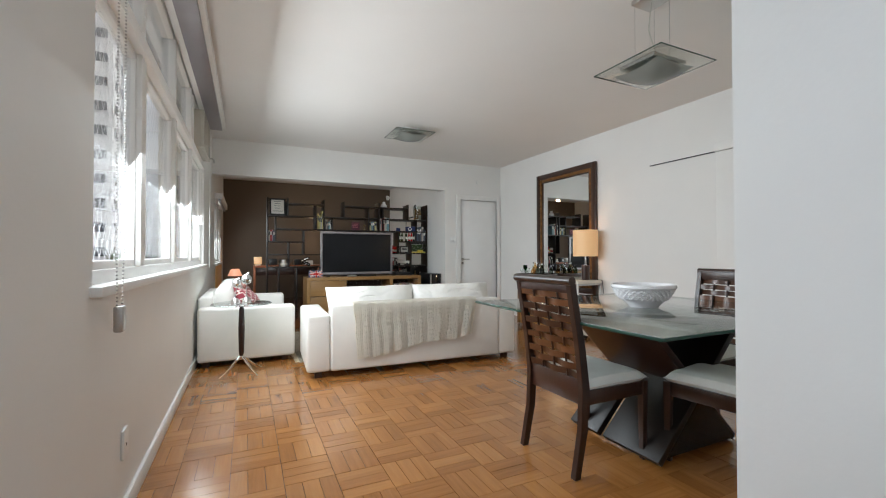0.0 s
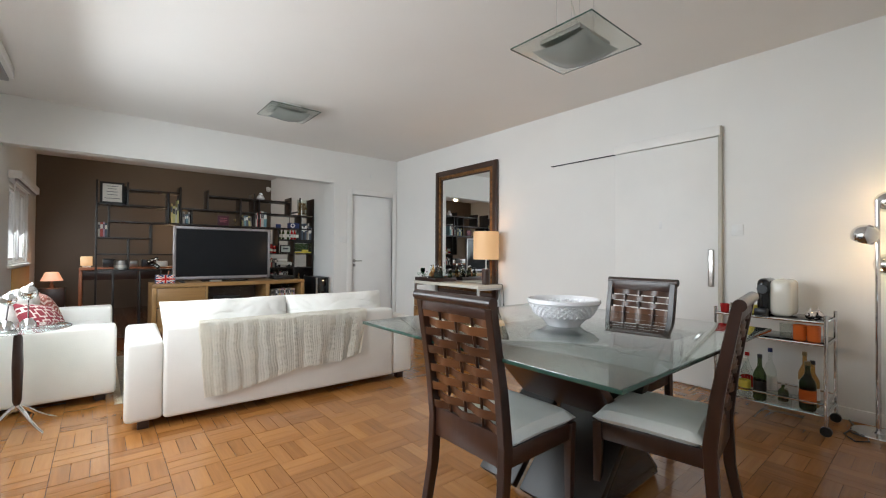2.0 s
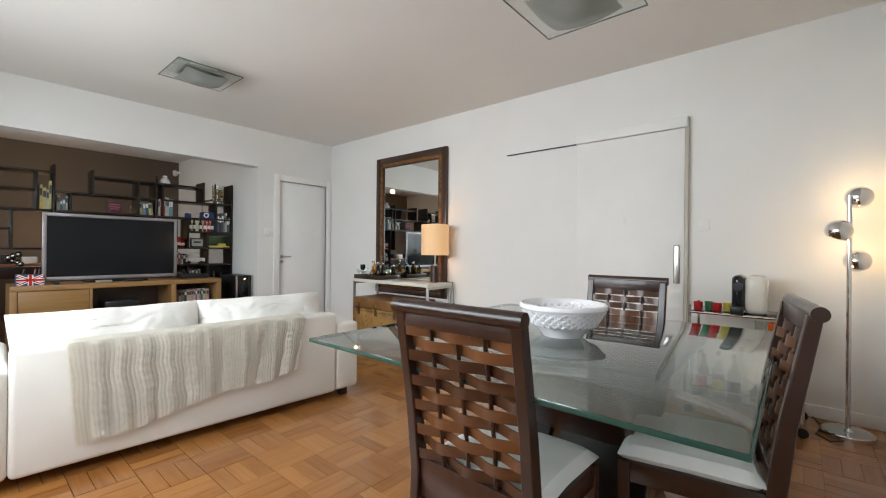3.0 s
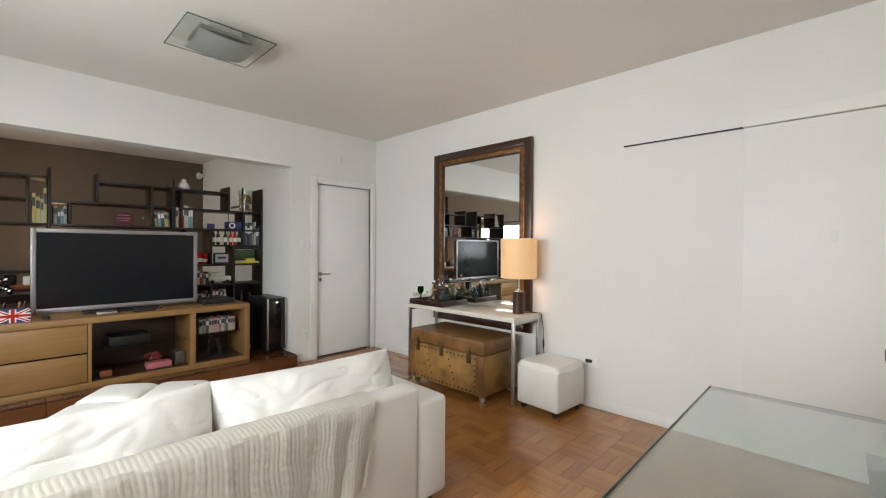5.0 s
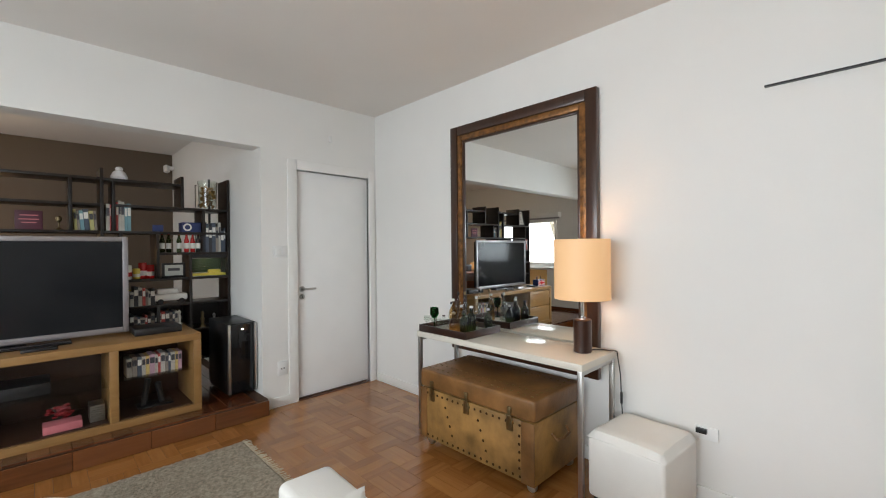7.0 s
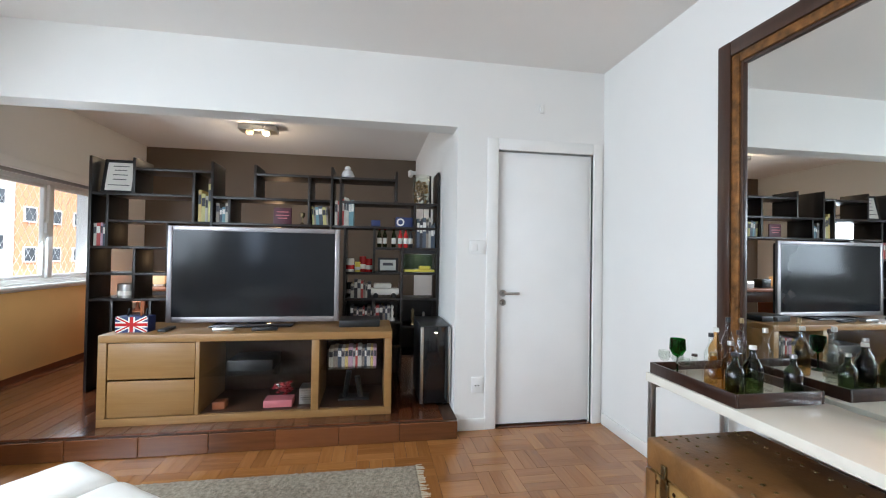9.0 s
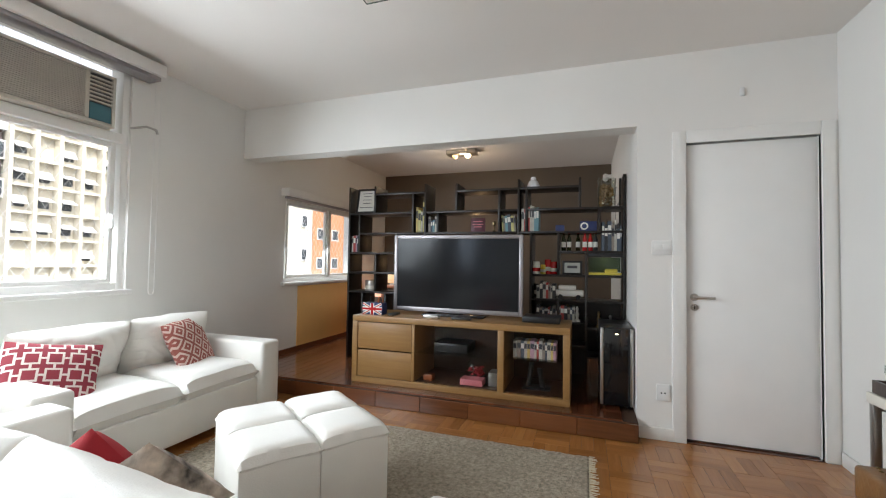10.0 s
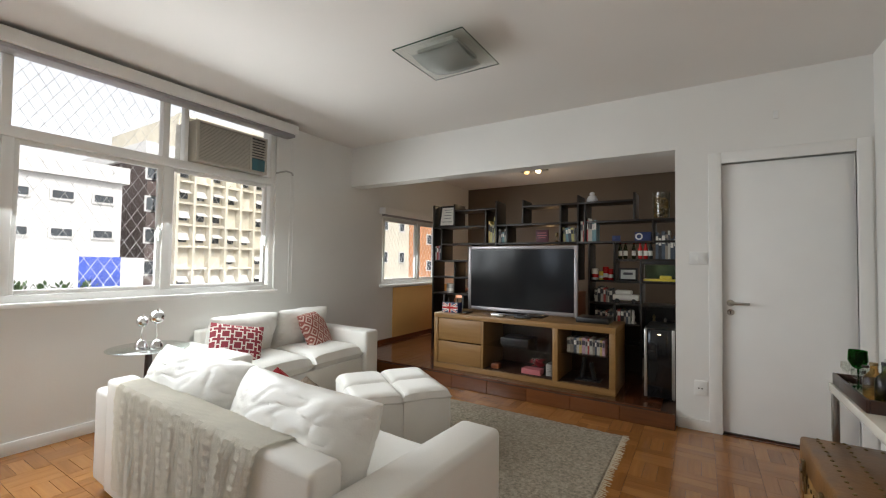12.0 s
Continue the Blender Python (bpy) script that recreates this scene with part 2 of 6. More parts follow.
def rod(bm, a, b, r0, r1=None, seg=12, caps=True):
    a, b = Vector(a), Vector(b)
    r = bmesh.ops.create_cone(bm, cap_ends=caps, segments=seg, radius1=r0, radius2=r0 if r1 is None else r1, depth=(b - a).length)
    q = (b - a).to_track_quat("Z", "Y").to_matrix().to_4x4()
    bmesh.ops.transform(bm, matrix=Matrix.Translation((a + b) / 2) @ q, verts=r["verts"])
    return r["verts"]


def lathe(bm, prof, at=(0, 0, 0), seg=24, close=True):
    """A turned shape from (radius, height) pairs."""
    rings = []
    for r, z in prof:
        rings.append([bm.verts.new((at[0] + r * math.cos(2 * math.pi * k / seg), at[1] + r * math.sin(2 * math.pi * k / seg), at[2] + z)) for k in range(seg)])
    for a, b in zip(rings, rings[1:]):
        for k in range(seg):
            bm.faces.new((a[k], a[(k + 1) % seg], b[(k + 1) % seg], b[k]))
    if close:
        bm.faces.new(rings[0][::-1])
        bm.faces.new(rings[-1])


def ball(bm, c, r, seg=16, scale=(1, 1, 1)):
    v = bmesh.ops.create_uvsphere(bm, u_segments=seg, v_segments=seg // 2 + 2, radius=r)["verts"]
    bmesh.ops.scale(bm, vec=scale, verts=v)
    bmesh.ops.translate(bm, vec=c, verts=v)


def tube(bm, pts, r, seg=8):
    for a, b in zip(pts, pts[1:]):
        rod(bm, a, b, r, seg=seg)


def pillow(bm, sx, sy, sz, m=None, wr=0.012, seed=0, n=22, power=3.0, fr=5.0):
    """A stuffed cushion: puffed middle, thin seams, wrinkled skin."""
    out = []
    for side in (1, -1):
        g = []
        for i in range(n + 1):
            row = []
            for j in range(n + 1):
                u, v = 2 * i / n - 1, 2 * j / n - 1
                t = max(0.0, (1 - abs(u) ** power) * (1 - abs(v) ** power)) ** 0.5
                pin = 1 - 0.05 * (1 - abs(v)) * abs(u) ** 4
                pin2 = 1 - 0.05 * (1 - abs(u)) * abs(v) ** 4
                x, y = u * sx / 2 * pin, v * sy / 2 * pin2
                wp = noise.noise(Vector((x * 3 + seed, y * 3, side)))
                w = 0.5 * wr * noise.noise(Vector((x * fr + seed, y * fr, side * 3.1 + seed))) - 0.75 * wr * max(0.0, 0.3 - abs(noise.noise(Vector((x * fr * 1.6 + seed + wp, y * fr * 3.2 + 1.5 * wp, side * 5 + seed)))) * 1.6)
                row.append(bm.verts.new((x, y, side * (t * sz / 2 + w * min(1, 3 * t)))))
            g.append(row)
        out += [v for r in g for v in r]
        for i in range(n):
            for j in range(n):
                q = (g[i][j], g[i + 1][j], g[i + 1][j + 1], g[i][j + 1])
                bm.faces.new(q if side > 0 else q[::-1])
    bmesh.ops.remove_doubles(bm, verts=out, dist=0.0008)
    out = [v for v in out if v.is_valid]
    if m is not None:
        bmesh.ops.transform(bm, matrix=m, verts=out)
    return out


def mesh_of(name, bm, material, smooth=True):
    me = bpy.data.meshes.new(name)
    bm.normal_update()
    bm.to_mesh(me)
    bm.free()
    for m in material if isinstance(material, (list, tuple)) else [material]:
        me.materials.append(m)
    if smooth:
        me.shade_smooth()
        me.set_sharp_from_angle(angle=radians(35))
    return me


def part(name, bm, material, parent=None, label="", smooth=True):
    ob = new(name, mesh_of(name, bm, material, smooth))
    ob.parent = parent
    if label:
        ob["label"] = label
    return ob


def thing(name, label, category, at=(0, 0, 0), rz=0, group="", kind=""):
    ob = new(name)
    ob.empty_display_size = 0.1
    ob.matrix_basis = pose(*at, 0, 0, rz)
    return tagged(ob, label, category, group, kind)


def boxes(name, material, parent, *specs, bev=0.003, label="", seg=2):
    bm = bmesh.new()
    for lo, hi in specs:
        box(bm, lo, hi, bev, seg)
    return part(name, bm, material, parent, label)


def structure(name, material, label, category, *specs, bev=0.0):
    bm = bmesh.new()
    for lo, hi in specs:
        box(bm, lo, hi, bev)
    return tagged(part(name, bm, material), label, category, kind="structure")


# ---- the shell of the place ----
WX, EX, NY, CZ = -0.21, 4.55, 6.83, 2.71   # window wall, mirror wall, far wall, ceiling
BY, SZ = 9.95, 0.14                        # study's back wall, platform height
floor = structure("floor", M_JOINT, "honey-brown basket-weave parquet floor, worn and glossy", "floor", ((-0.45, -1.75, -0.12), (4.75, 6.9, -0.012)))
structure("ceiling", M_CEIL, "off-white painted plaster ceiling", "ceiling", ((-0.45, -1.75, CZ), (4.75, NY, CZ + 0.12)))
structure("ceiling_study", M_CEIL, "white painted ceiling of the study", "ceiling", ((-0.45, NY + 0.18, 2.66), (3.6, BY + 0.15, CZ + 0.12)))
W0, W1, WZ0, WZ1, WZ2 = 1.95, 5.735, 0.97, 2.66, 2.66
wall_west = structure("wall_west", M_WALL, "white wall under and beside the wide window", "wall",
    ((-0.45, -1.75, -0.012), (WX, BY + 0.15, WZ0)),
    ((-0.45, -1.75, WZ0), (WX, -1.3, CZ)),
    ((-0.45, -1.3, 2.2), (WX, -0.1, CZ)),
    ((-0.45, -0.1, WZ0), (WX, W0, CZ)),
    ((-0.45, W0, WZ2), (WX, W1, CZ)),
    ((-0.45, W1, WZ0), (WX, 7.44, CZ)),
    ((-0.45, 7.44, 1.93), (WX, 9.05, CZ)),
    ((-0.45, 9.05, WZ0), (WX, BY + 0.15, CZ)))
structure("wall_east", M_WALL, "white wall with the tall mirror and sliding door", "wall", ((EX, -1.75, -0.012), (EX + 0.2, NY + 0.2, CZ)))
structure("wall_north", M_WALL, "white far wall with a wide opening and a door", "wall",
    ((WX, NY, 2.215), (3.39, NY + 0.18, CZ + 0.1)),
    ((3.39, NY, -0.012), (3.70, NY + 0.18, CZ + 0.1)),
    ((3.70, NY, 2.065), (4.46, NY + 0.18, CZ + 0.1)),
    ((4.46, NY, -0.012), (EX, NY + 0.18, CZ + 0.1)),
    ((3.39, NY + 0.18, -0.012), (3.59, BY, CZ + 0.1)),
    ((3.70, NY + 0.16, -0.012), (4.46, NY + 0.2, 2.065)))
structure("wall_back", M_BROWN, "matt brown painted back wall of the study", "wall", ((WX, BY, -0.012), (3.39, BY + 0.15, CZ)))
structure("wall_south", M_WALL, "white wall beside the dining area and entrance", "wall",
    ((1.195, -1.6, -0.012), (1.4, 0.79, CZ)), ((1.4, 0.59, -0.012), (EX, 0.79, CZ)), ((WX, -1.75, -0.012), (1.4, -1.6, CZ)))
structure("baseboard", M_TRIM, "white painted baseboard along the walls", "baseboard",
    ((WX, -1.6, 0.0), (WX + 0.016, 6.68, 0.085)), ((EX - 0.016, 0.806, 0.0), (EX, NY - 0.02, 0.085)),
    ((1.4, 0.79, 0.0), (EX - 0.016, 0.806, 0.085)), ((3.40, NY - 0.016, 0.0), (3.62, NY, 0.085)), bev=0.004)

# parquet: basket weave of three strips a square
CELL, X0, Y0 = 0.231, 0.174, 2.55
SW = CELL / 3


def slat_mesh(name, along_x, grow=0.0):
    bm = bmesh.new()
    L, W = CELL / 2 - 0.0007, SW / 2 - 0.0007
    lo, hi = ((-L, -W, -0.010), (L, W, 0)) if along_x else ((-W, -L, -0.010), (W, L, 0))
    v = box(bm, lo, hi)
    for x in v:
        if x.co.z > -0.001:
            x.co.x -= math.copysign(0.0007, x.co.x)
            x.co.y -= math.copysign(0.0007, x.co.y)
    return mesh_of(name, bm, M_PQX if along_x else M_PQY, smooth=False)


def joined_slats(name, cells, along_x, label):
    L, W = CELL / 2 - 0.0008, SW / 2 - 0.0008
    hx, hy = (L, W) if along_x else (W, L)
    verts, faces = [], []
    for x, y, z in cells:
        k = len(verts)
        for dz in (-0.010, 0.0):
            verts += [(x - hx, y - hy, z + dz), (x + hx, y - hy, z + dz), (x + hx, y + hy, z + dz), (x - hx, y + hy, z + dz)]
        faces += [(k + 4, k + 5, k + 6, k + 7), (k, k + 1, k + 5, k + 4), (k + 1, k + 2, k + 6, k + 5), (k + 2, k + 3, k + 7, k + 6), (k + 3, k, k + 4, k + 7)]
    me = bpy.data.meshes.new(name)
    me.from_pydata(verts, [], faces)
    me.materials.append(M_PQX if along_x else M_PQY)
    ob = new(name, me)
    ob.parent = floor
    return tagged(ob, label, kind="stuff")


rng = random.Random(4)
far = {True: [], False: []}
near = []
for i in range(-3, 20):
    for j in range(-19, 19):
        cx, cy = X0 + (i + 0.5) * CELL, Y0 + (j + 0.5) * CELL
        if cx < -0.45 or cx > 4.72 or cy < -1.7 or cy > 6.85:
            continue
        ax = (i + j) % 2 == 0
        for k in (-1, 0, 1):
            x, y = (cx, cy + k * SW) if ax else (cx + k * SW, cy)
            if x > EX + 0.05 or (x < WX - 0.05):
                continue
            z = rng.uniform(-0.0007, 0.0005)
            if 0.2 < x < 1.65 and 1.4 < y < 4.2 and len(near) < 300:
                near.append((x, y, z, ax))
            else:
                far[ax].append((x, y, z))


# ---- windows ----
def window(name, label, y0, y1, z0, z1, transom, posts, upper_posts, lattice):
    win = thing(name, label, "window", (0, 0, 0), kind="structure")
    xi, xo = -0.235, -0.30
    bm = bmesh.new()
    t = 0.05
    box(bm, (xo, y0, z0), (xi, y0 + t, z1), 0.004)
    box(bm, (xo, y1 - t, z0), (xi, y1, z1), 0.004)
    box(bm, (xo, y0 + t, z0), (xi, y1 - t, z0 + t), 0.004)
    box(bm, (xo, y0 + t, z1 - t), (xi, y1 - t, z1), 0.004)
    part("window_frame", bm, M_TRIM, win)
    top = z1 - t
    if transom:
        boxes("transom", M_TRIM, win, ((xo - 0.01, y0 + t, transom - 0.035), (xi + 0.03, y1 - t, transom + 0.035)), bev=0.005)
        top = transom - 0.035
    ys = [y0 + t] + [p for p, w in posts] + [y1 - t]
    for p, w in posts:
        boxes("mullion", M_TRIM, win, ((xo, p - w / 2, z0 + t), (xi + 0.012, p + w / 2, top)), bev=0.004)
    for a, b in zip(ys, ys[1:]):
        bm = bmesh.new()
        s = 0.032
        a2, b2 = a + 0.028, b - 0.028
        for lo, hi in (((xo + 0.015, a2, z0 + t), (xi - 0.012, a2 + s, top)), ((xo + 0.015, b2 - s, z0 + t), (xi - 0.012, b2, top)),
                       ((xo + 0.015, a2 + s, z0 + t), (xi - 0.012, b2 - s, z0 + t + s)), ((xo + 0.015, a2 + s, top - s), (xi - 0.012, b2 - s, top))):
            box(bm, lo, hi, 0.003)
        sash = part("sash", bm, M_TRIM, win)
        p = boxes("pane", M_GLASS, sash, ((-0.272, a2 + s, z0 + t + s), (-0.267, b2 - s, top - s)), bev=0)
        p.visible_shadow = False
        boxes("latch", M_WHITE, sash, ((xi - 0.01, b2 - 0.026, 1.42), (xi + 0.014, b2 - 0.008, 1.52)), bev=0.004)
    if transom:
        ys = [y0 + t] + [p for p, w in upper_posts] + [y1 - t]
        for p, w in upper_posts:
            boxes("upper_mullion", M_TRIM, win, ((xo, p - w / 2, transom + 0.035), (xi + 0.01, p + w / 2, z1 - t)), bev=0.004)
        for a, b in zip(ys[:-1], ys[1:-1]):
            p = boxes("upper_pane", M_GLASS, win, ((-0.272, a + 0.02, transom + 0.035), (-0.267, b - 0.02, z1 - t)), bev=0)
            p.visible_shadow = False
    boxes("window_sill", M_TRIM, win, ((xi, y0 - 0.03, z0 - 0.035), (WX + 0.035, y1 + 0.03, z0 + 0.0)), bev=0.006)
    # knotted safety net of diamond meshes outside the panes
    verts, faces = [], []
    x, d, r = -0.42, 0.085, 0.0013

    def strand(p, q):
        k = len(verts)
        dy, dz = q[0] - p[0], q[1] - p[1]
        L = math.hypot(dy, dz)
        ny, nz = -dz / L * r, dy / L * r
        for yy, zz in (p, q):
            verts.extend([(x, yy + ny, zz + nz), (x + r * 1.7, yy, zz), (x, yy - ny, zz - nz)])
        faces.extend([(k, k + 1, k + 4, k + 3), (k + 1, k + 2, k + 5, k + 4), (k + 2, k, k + 3, k + 5)])
    h, w = z1 - z0, y1 - y0
    run = h * 0.62
    s0 = -run
    while s0 < w:
        for up in (True, False):
            t0, t1 = max(0, -s0 / run), min(1, (w - s0) / run)
            if t1 > t0:
                za, zb = (z0 + t0 * h, z0 + t1 * h) if up else (z1 - t0 * h, z1 - t1 * h)
                strand((y0 + s0 + t0 * run, za), (y0 + s0 + t1 * run, zb))
        s0 += d
    me = bpy.data.meshes.new("safety_net")
    me.from_pydata(verts, [], faces)
    me.materials.append(M_NET)
    net = new("safety_net", me)
    net.parent = win
    net["label"] = "white nylon safety net"
    return win


window("window_1", "wide white-framed window with sliding sashes and transom", W0, W1, WZ0, WZ1, 2.085, [(2.74, 0.10), (3.76, 0.06), (4.705, 0.06)], [(2.74, 0.06), (3.745, 0.05), (4.685, 0.05), (4.845, 0.03)], True)
window("window_2", "white-framed sliding window of the study", 7.44, 9.05, 0.95, 1.93, None, [(8.35, 0.06)], [], True)
window("window_3", "white-framed sliding window of the entrance", -1.3, -0.1, WZ0, 2.2, None, [(-0.7, 0.06)], [], True)
structure("panel_under_window", M_OCHRE, "ochre painted panel below the study window, lamp glow in its colour", "panel", ((WX, 7.70, SZ + 0.03), (WX + 0.012, 9.2, 0.90)), bev=0.002)
structure("baseboard_study", M_PLAT, "dark wooden baseboard of the study", "baseboard", ((WX, 6.9, SZ), (WX + 0.016, BY, SZ + 0.05)))

# ---- doors ----
d1 = thing("door_1", "closed white painted door with a steel lever handle", "door", (0, 0, 0), kind="structure")
boxes("door_leaf", M_DOOR, d1, ((3.705, NY + 0.03, 0.018), (4.455, NY + 0.068, 2.06)), bev=0.003)
boxes("architrave", M_TRIM, d1, ((3.615, NY - 0.014, 0.0), (3.70, NY + 0.03, 2.15)), ((4.46, NY - 0.014, 0.0), (4.535, NY + 0.03, 2.15)), ((3.70, NY - 0.014, 2.065), (4.46, NY + 0.03, 2.15)), bev=0.005)
boxes("jamb", M_TRIM, d1, ((3.70, NY + 0.03, 0.0), (3.705, NY + 0.15, 2.065)), ((4.455, NY + 0.03, 0.0), (4.46, NY + 0.15, 2.065)), bev=0)
boxes("threshold", M_PLAT, d1, ((3.70, NY - 0.01, -0.01), (4.46, NY + 0.1, 0.006)), bev=0.002)
bm = bmesh.new()
rod(bm, (3.755, NY + 0.03, 0.995), (3.755, NY - 0.02, 0.995), 0.011)
rod(bm, (3.755, NY + 0.03, 0.995), (3.755, NY + 0.022, 0.995), 0.026, seg=20)
rod(bm, (3.755, NY - 0.015, 0.995), (3.87, NY - 0.015, 0.995), 0.010)
rod(bm, (3.755, NY + 0.03, 0.925), (3.755, NY + 0.022, 0.925), 0.024, seg=20)
dh = part("door_handle", bm, M_STEEL, d1, "steel lever handle with round key rose")
boxes("keyhole", M_BLACK, dh, ((3.752, NY + 0.019, 0.912), (3.758, NY + 0.0225, 0.935)), bev=0)

d2 = thing("door_2", "closed white sliding door hung on a wall rail", "door", (0, 0, 0), kind="structure")
boxes("door_leaf", M_TRIM, d2, ((EX - 0.036, 1.958, 0.012), (EX - 0.004, 2.845, 2.105)), bev=0.003)
boxes("rail_cover", M_TRIM, d2, ((EX - 0.06, 1.938, 2.109), (EX, 2.85, 2.19)), bev=0.003)
boxes("rail", M_BLACK, d2, ((EX - 0.02, 2.85, 2.112), (EX, 3.617, 2.12)), bev=0, label="dark steel sliding rail")
boxes("stop_post", M_AC, d2, ((EX - 0.045, 1.93, 0.0), (EX, 1.955, 2.19)), bev=0.003)
bm = bmesh.new()
box(bm, (EX - 0.05, 1.985, 0.86), (EX - 0.036, 2.03, 1.17), 0.01, 3)
part("door_handle", bm, M_STEEL, d2, "long brushed steel pull")
boxes("latch_plate", M_WHITE, d2, ((EX - 0.041, 2.40, 1.36), (EX - 0.036, 2.425, 1.43)), bev=0.002)


def wall_plate(name, label, lo, hi, axis, knobs, cat):
    p = thing(name, label, cat)
    boxes("plate", M_WHITE, p, (lo, hi), bev=0.004)
    for klo, khi, mt in knobs:
        boxes("rocker" if mt is M_WHITE else "socket_hole", mt, p, (klo, khi), bev=0.001)
    return p


wall_plate("light_switch", "white plastic double light switch on the wall", (3.485, NY - 0.012, 1.285), (3.61, NY, 1.385), 1,
           [((3.50, NY - 0.017, 1.31), (3.545, NY - 0.011, 1.36), M_WHITE), ((3.55, NY - 0.017, 1.31), (3.595, NY - 0.011, 1.36), M_WHITE)], "switch")
wall_plate("wall_outlet", "white plastic wall outlet with round holes", (3.515, NY - 0.012, 0.27), (3.60, NY, 0.385), 1,
           [((3.54, NY - 0.0135, 0.32), (3.55, NY - 0.0115, 0.33), M_BLACK), ((3.562, NY - 0.0135, 0.32), (3.572, NY - 0.0115, 0.33), M_BLACK)], "outlet")
wall_plate("light_switch", "white plastic light switch beside the sliding door", (EX - 0.012, 1.79, 1.28), (EX, 1.87, 1.37), 0,
           [((EX - 0.017, 1.81, 1.305), (EX - 0.011, 1.85, 1.345), M_WHITE)], "switch")
wall_plate("wall_outlet", "white plastic outlet on the window wall", (WX, 2.30, 0.25), (WX + 0.012, 2.375, 0.37), 0,
           [((WX + 0.0115, 2.33, 0.30), (WX + 0.0135, 2.34, 0.31), M_BLACK)], "outlet")
wall_plate("wall_outlet", "white outlet with a black plug above the baseboard", (EX - 0.012, 3.815, 0.335), (EX, 3.925, 0.405), 0,
           [((EX - 0.03, 3.865, 0.37), (EX - 0.011, 3.915, 0.395), M_BLACK)], "outlet")
wall_plate("wall_hook", "small painted wall hook above the door", (4.02, NY - 0.014, 2.36), (4.05, NY, 2.42), 1, [], "hook")

# ---- platform of the study: dark planks on a block riser ----
plat = structure("platform", M_JOINT, "raised study floor of dark polished planks with a block riser", "platform", ((WX, 6.72, -0.012), (3.39, BY, SZ - 0.012)))

# ---- sofas ----
def sofa(name, label, W, D, at, rz, back_h, arm_h, seat_h, cushions, material, arm=0.2):
    """Blocky sofa; its own x runs along the back, y to the front, origin at the rear left floor corner."""
    s = thing(name, label, "sofa", at, rz)
    f = 0.055
    boxes("base", material, s, ((arm, 0.12, f), (W - arm, D - 0.04, seat_h - 0.13)), bev=0.012)
    boxes("back", material, s, ((arm, 0.0, f), (W - arm, 0.13, back_h)), bev=0.025, seg=3)
    for x in (0.0, W - arm):
        boxes("armrest", material, s, ((x, 0.01, f), (x + arm, D, arm_h)), bev=0.028, seg=3)
    n = cushions
    w = (W - 2 * arm) / n
    for k in range(n):
        bm = bmesh.new()
        pillow(bm, w * 1.01, D - 0.16, 0.2, Matrix.Translation((arm + w * (k + 0.5), 0.13 + (D - 0.16) / 2, seat_h - 0.08)), 0.012, k * 3.7 + W, power=7)
        part("seat_cushion", bm, material, s)
        bm = bmesh.new()
        m = Matrix.Translation((arm + w * (k + 0.5), 0.235, seat_h + 0.155)) @ pose(0, 0, 0, 70, 0, 2 - 4 * k)
        pillow(bm, w * 1.03, 0.42, 0.28, m, 0.036, k * 5.1 + D, n=52, power=2.6, fr=5.5)
        part("back_cushion", bm, material, s)
    for x in (0.07, W - 0.13):
        for y in (0.05, D - 0.12):
            boxes("foot", M_CHAIR, s, ((x, y, 0), (x + 0.06, y + 0.06, f)), bev=0.004)
    return s


sofa("sofa", "white leather two-cushion sofa with wide block arms", 2.08, 0.85, (0.705, 3.945, 0), -2.6, 0.638, 0.555, 0.42, 2, M_LEATHER)
sofa("loveseat", "white leather loveseat under the window", 1.62, 0.88, (WX + 0.02, 6.36, 0), -90, 0.66, 0.565, 0.43, 2, M_LEATHER, 0.19)

# knitted throw over the sofa's back
bm = bmesh.new()
NX, NS = 420, 60
x0, x1 = 1.04, 2.30
grid = []
for i in range(NX + 1):
    u = i / NX
    row = []
    drop = 0.49 - 0.13 * u - 0.03 * math.exp(-((u - 0.62) / 0.16) ** 2) + 0.012 * math.sin(11 * u)
    for j in range(NS + 1):
        v = j / NS
        fold = (0.004 + 0.018 * v) * math.sin(31 * u + 3.2 * math.sin(5 * u) + 0.8 * v) * (0.25 + 0.75 * u)
        rib = 0.0012 * abs(math.sin(70 * math.pi * u)) + 0.0008 * math.sin(140 * v + 60 * u)
        cable = 0.005 * max(0, math.cos((u * 6.0 - round(u * 6.0)) * 14)) * (0.6 + 0.4 * math.sin(80 * v))
        if v < 0.22:
            t = v / 0.22
            y, z = 3.80 + 0.125 * (1 - t), 0.662 + 0.006 * math.sin(math.pi * t) + abs(fold) * 0.2
            y -= 0.004 * t
            z += rib
        else:
            t = (v - 0.22) / 0.78
            y, z = 3.793 - abs(fold) - 0.008 * t - rib - cable, 0.66 - drop * t
            y -= 0.012 * math.sin(min(1, t * 6) * math.pi / 2)
        xx = x0 + (x1 - x0) * u + 0.05 * (1 - u) * v - 0.20 * v * max(0, u - 0.55) + 0.012 * noise.noise(Vector((u * 8, v * 5, 1)))
        row.append(bm.verts.new((xx, y, z)))
    grid.append(row)
for i in range(NX):
    for j in range(NS):
        bm.faces.new((grid[i][j], grid[i + 1][j], grid[i + 1][j + 1], grid[i][j + 1]))
bmesh.ops.solidify(bm, geom=bm.faces[:], thickness=0.006)
bmesh.ops.recalc_face_normals(bm, faces=bm.faces[:])
bmesh.ops.transform(bm, matrix=pose(0.705, 3.945, -0.017, 0, 0, -2.6) @ Matrix.Translation((-0.665, -3.80, 0)), verts=bm.verts[:])
tagged(part("throw_blanket", bm, M_KNIT), "cream cable-knit throw draped over the sofa back", "blanket")


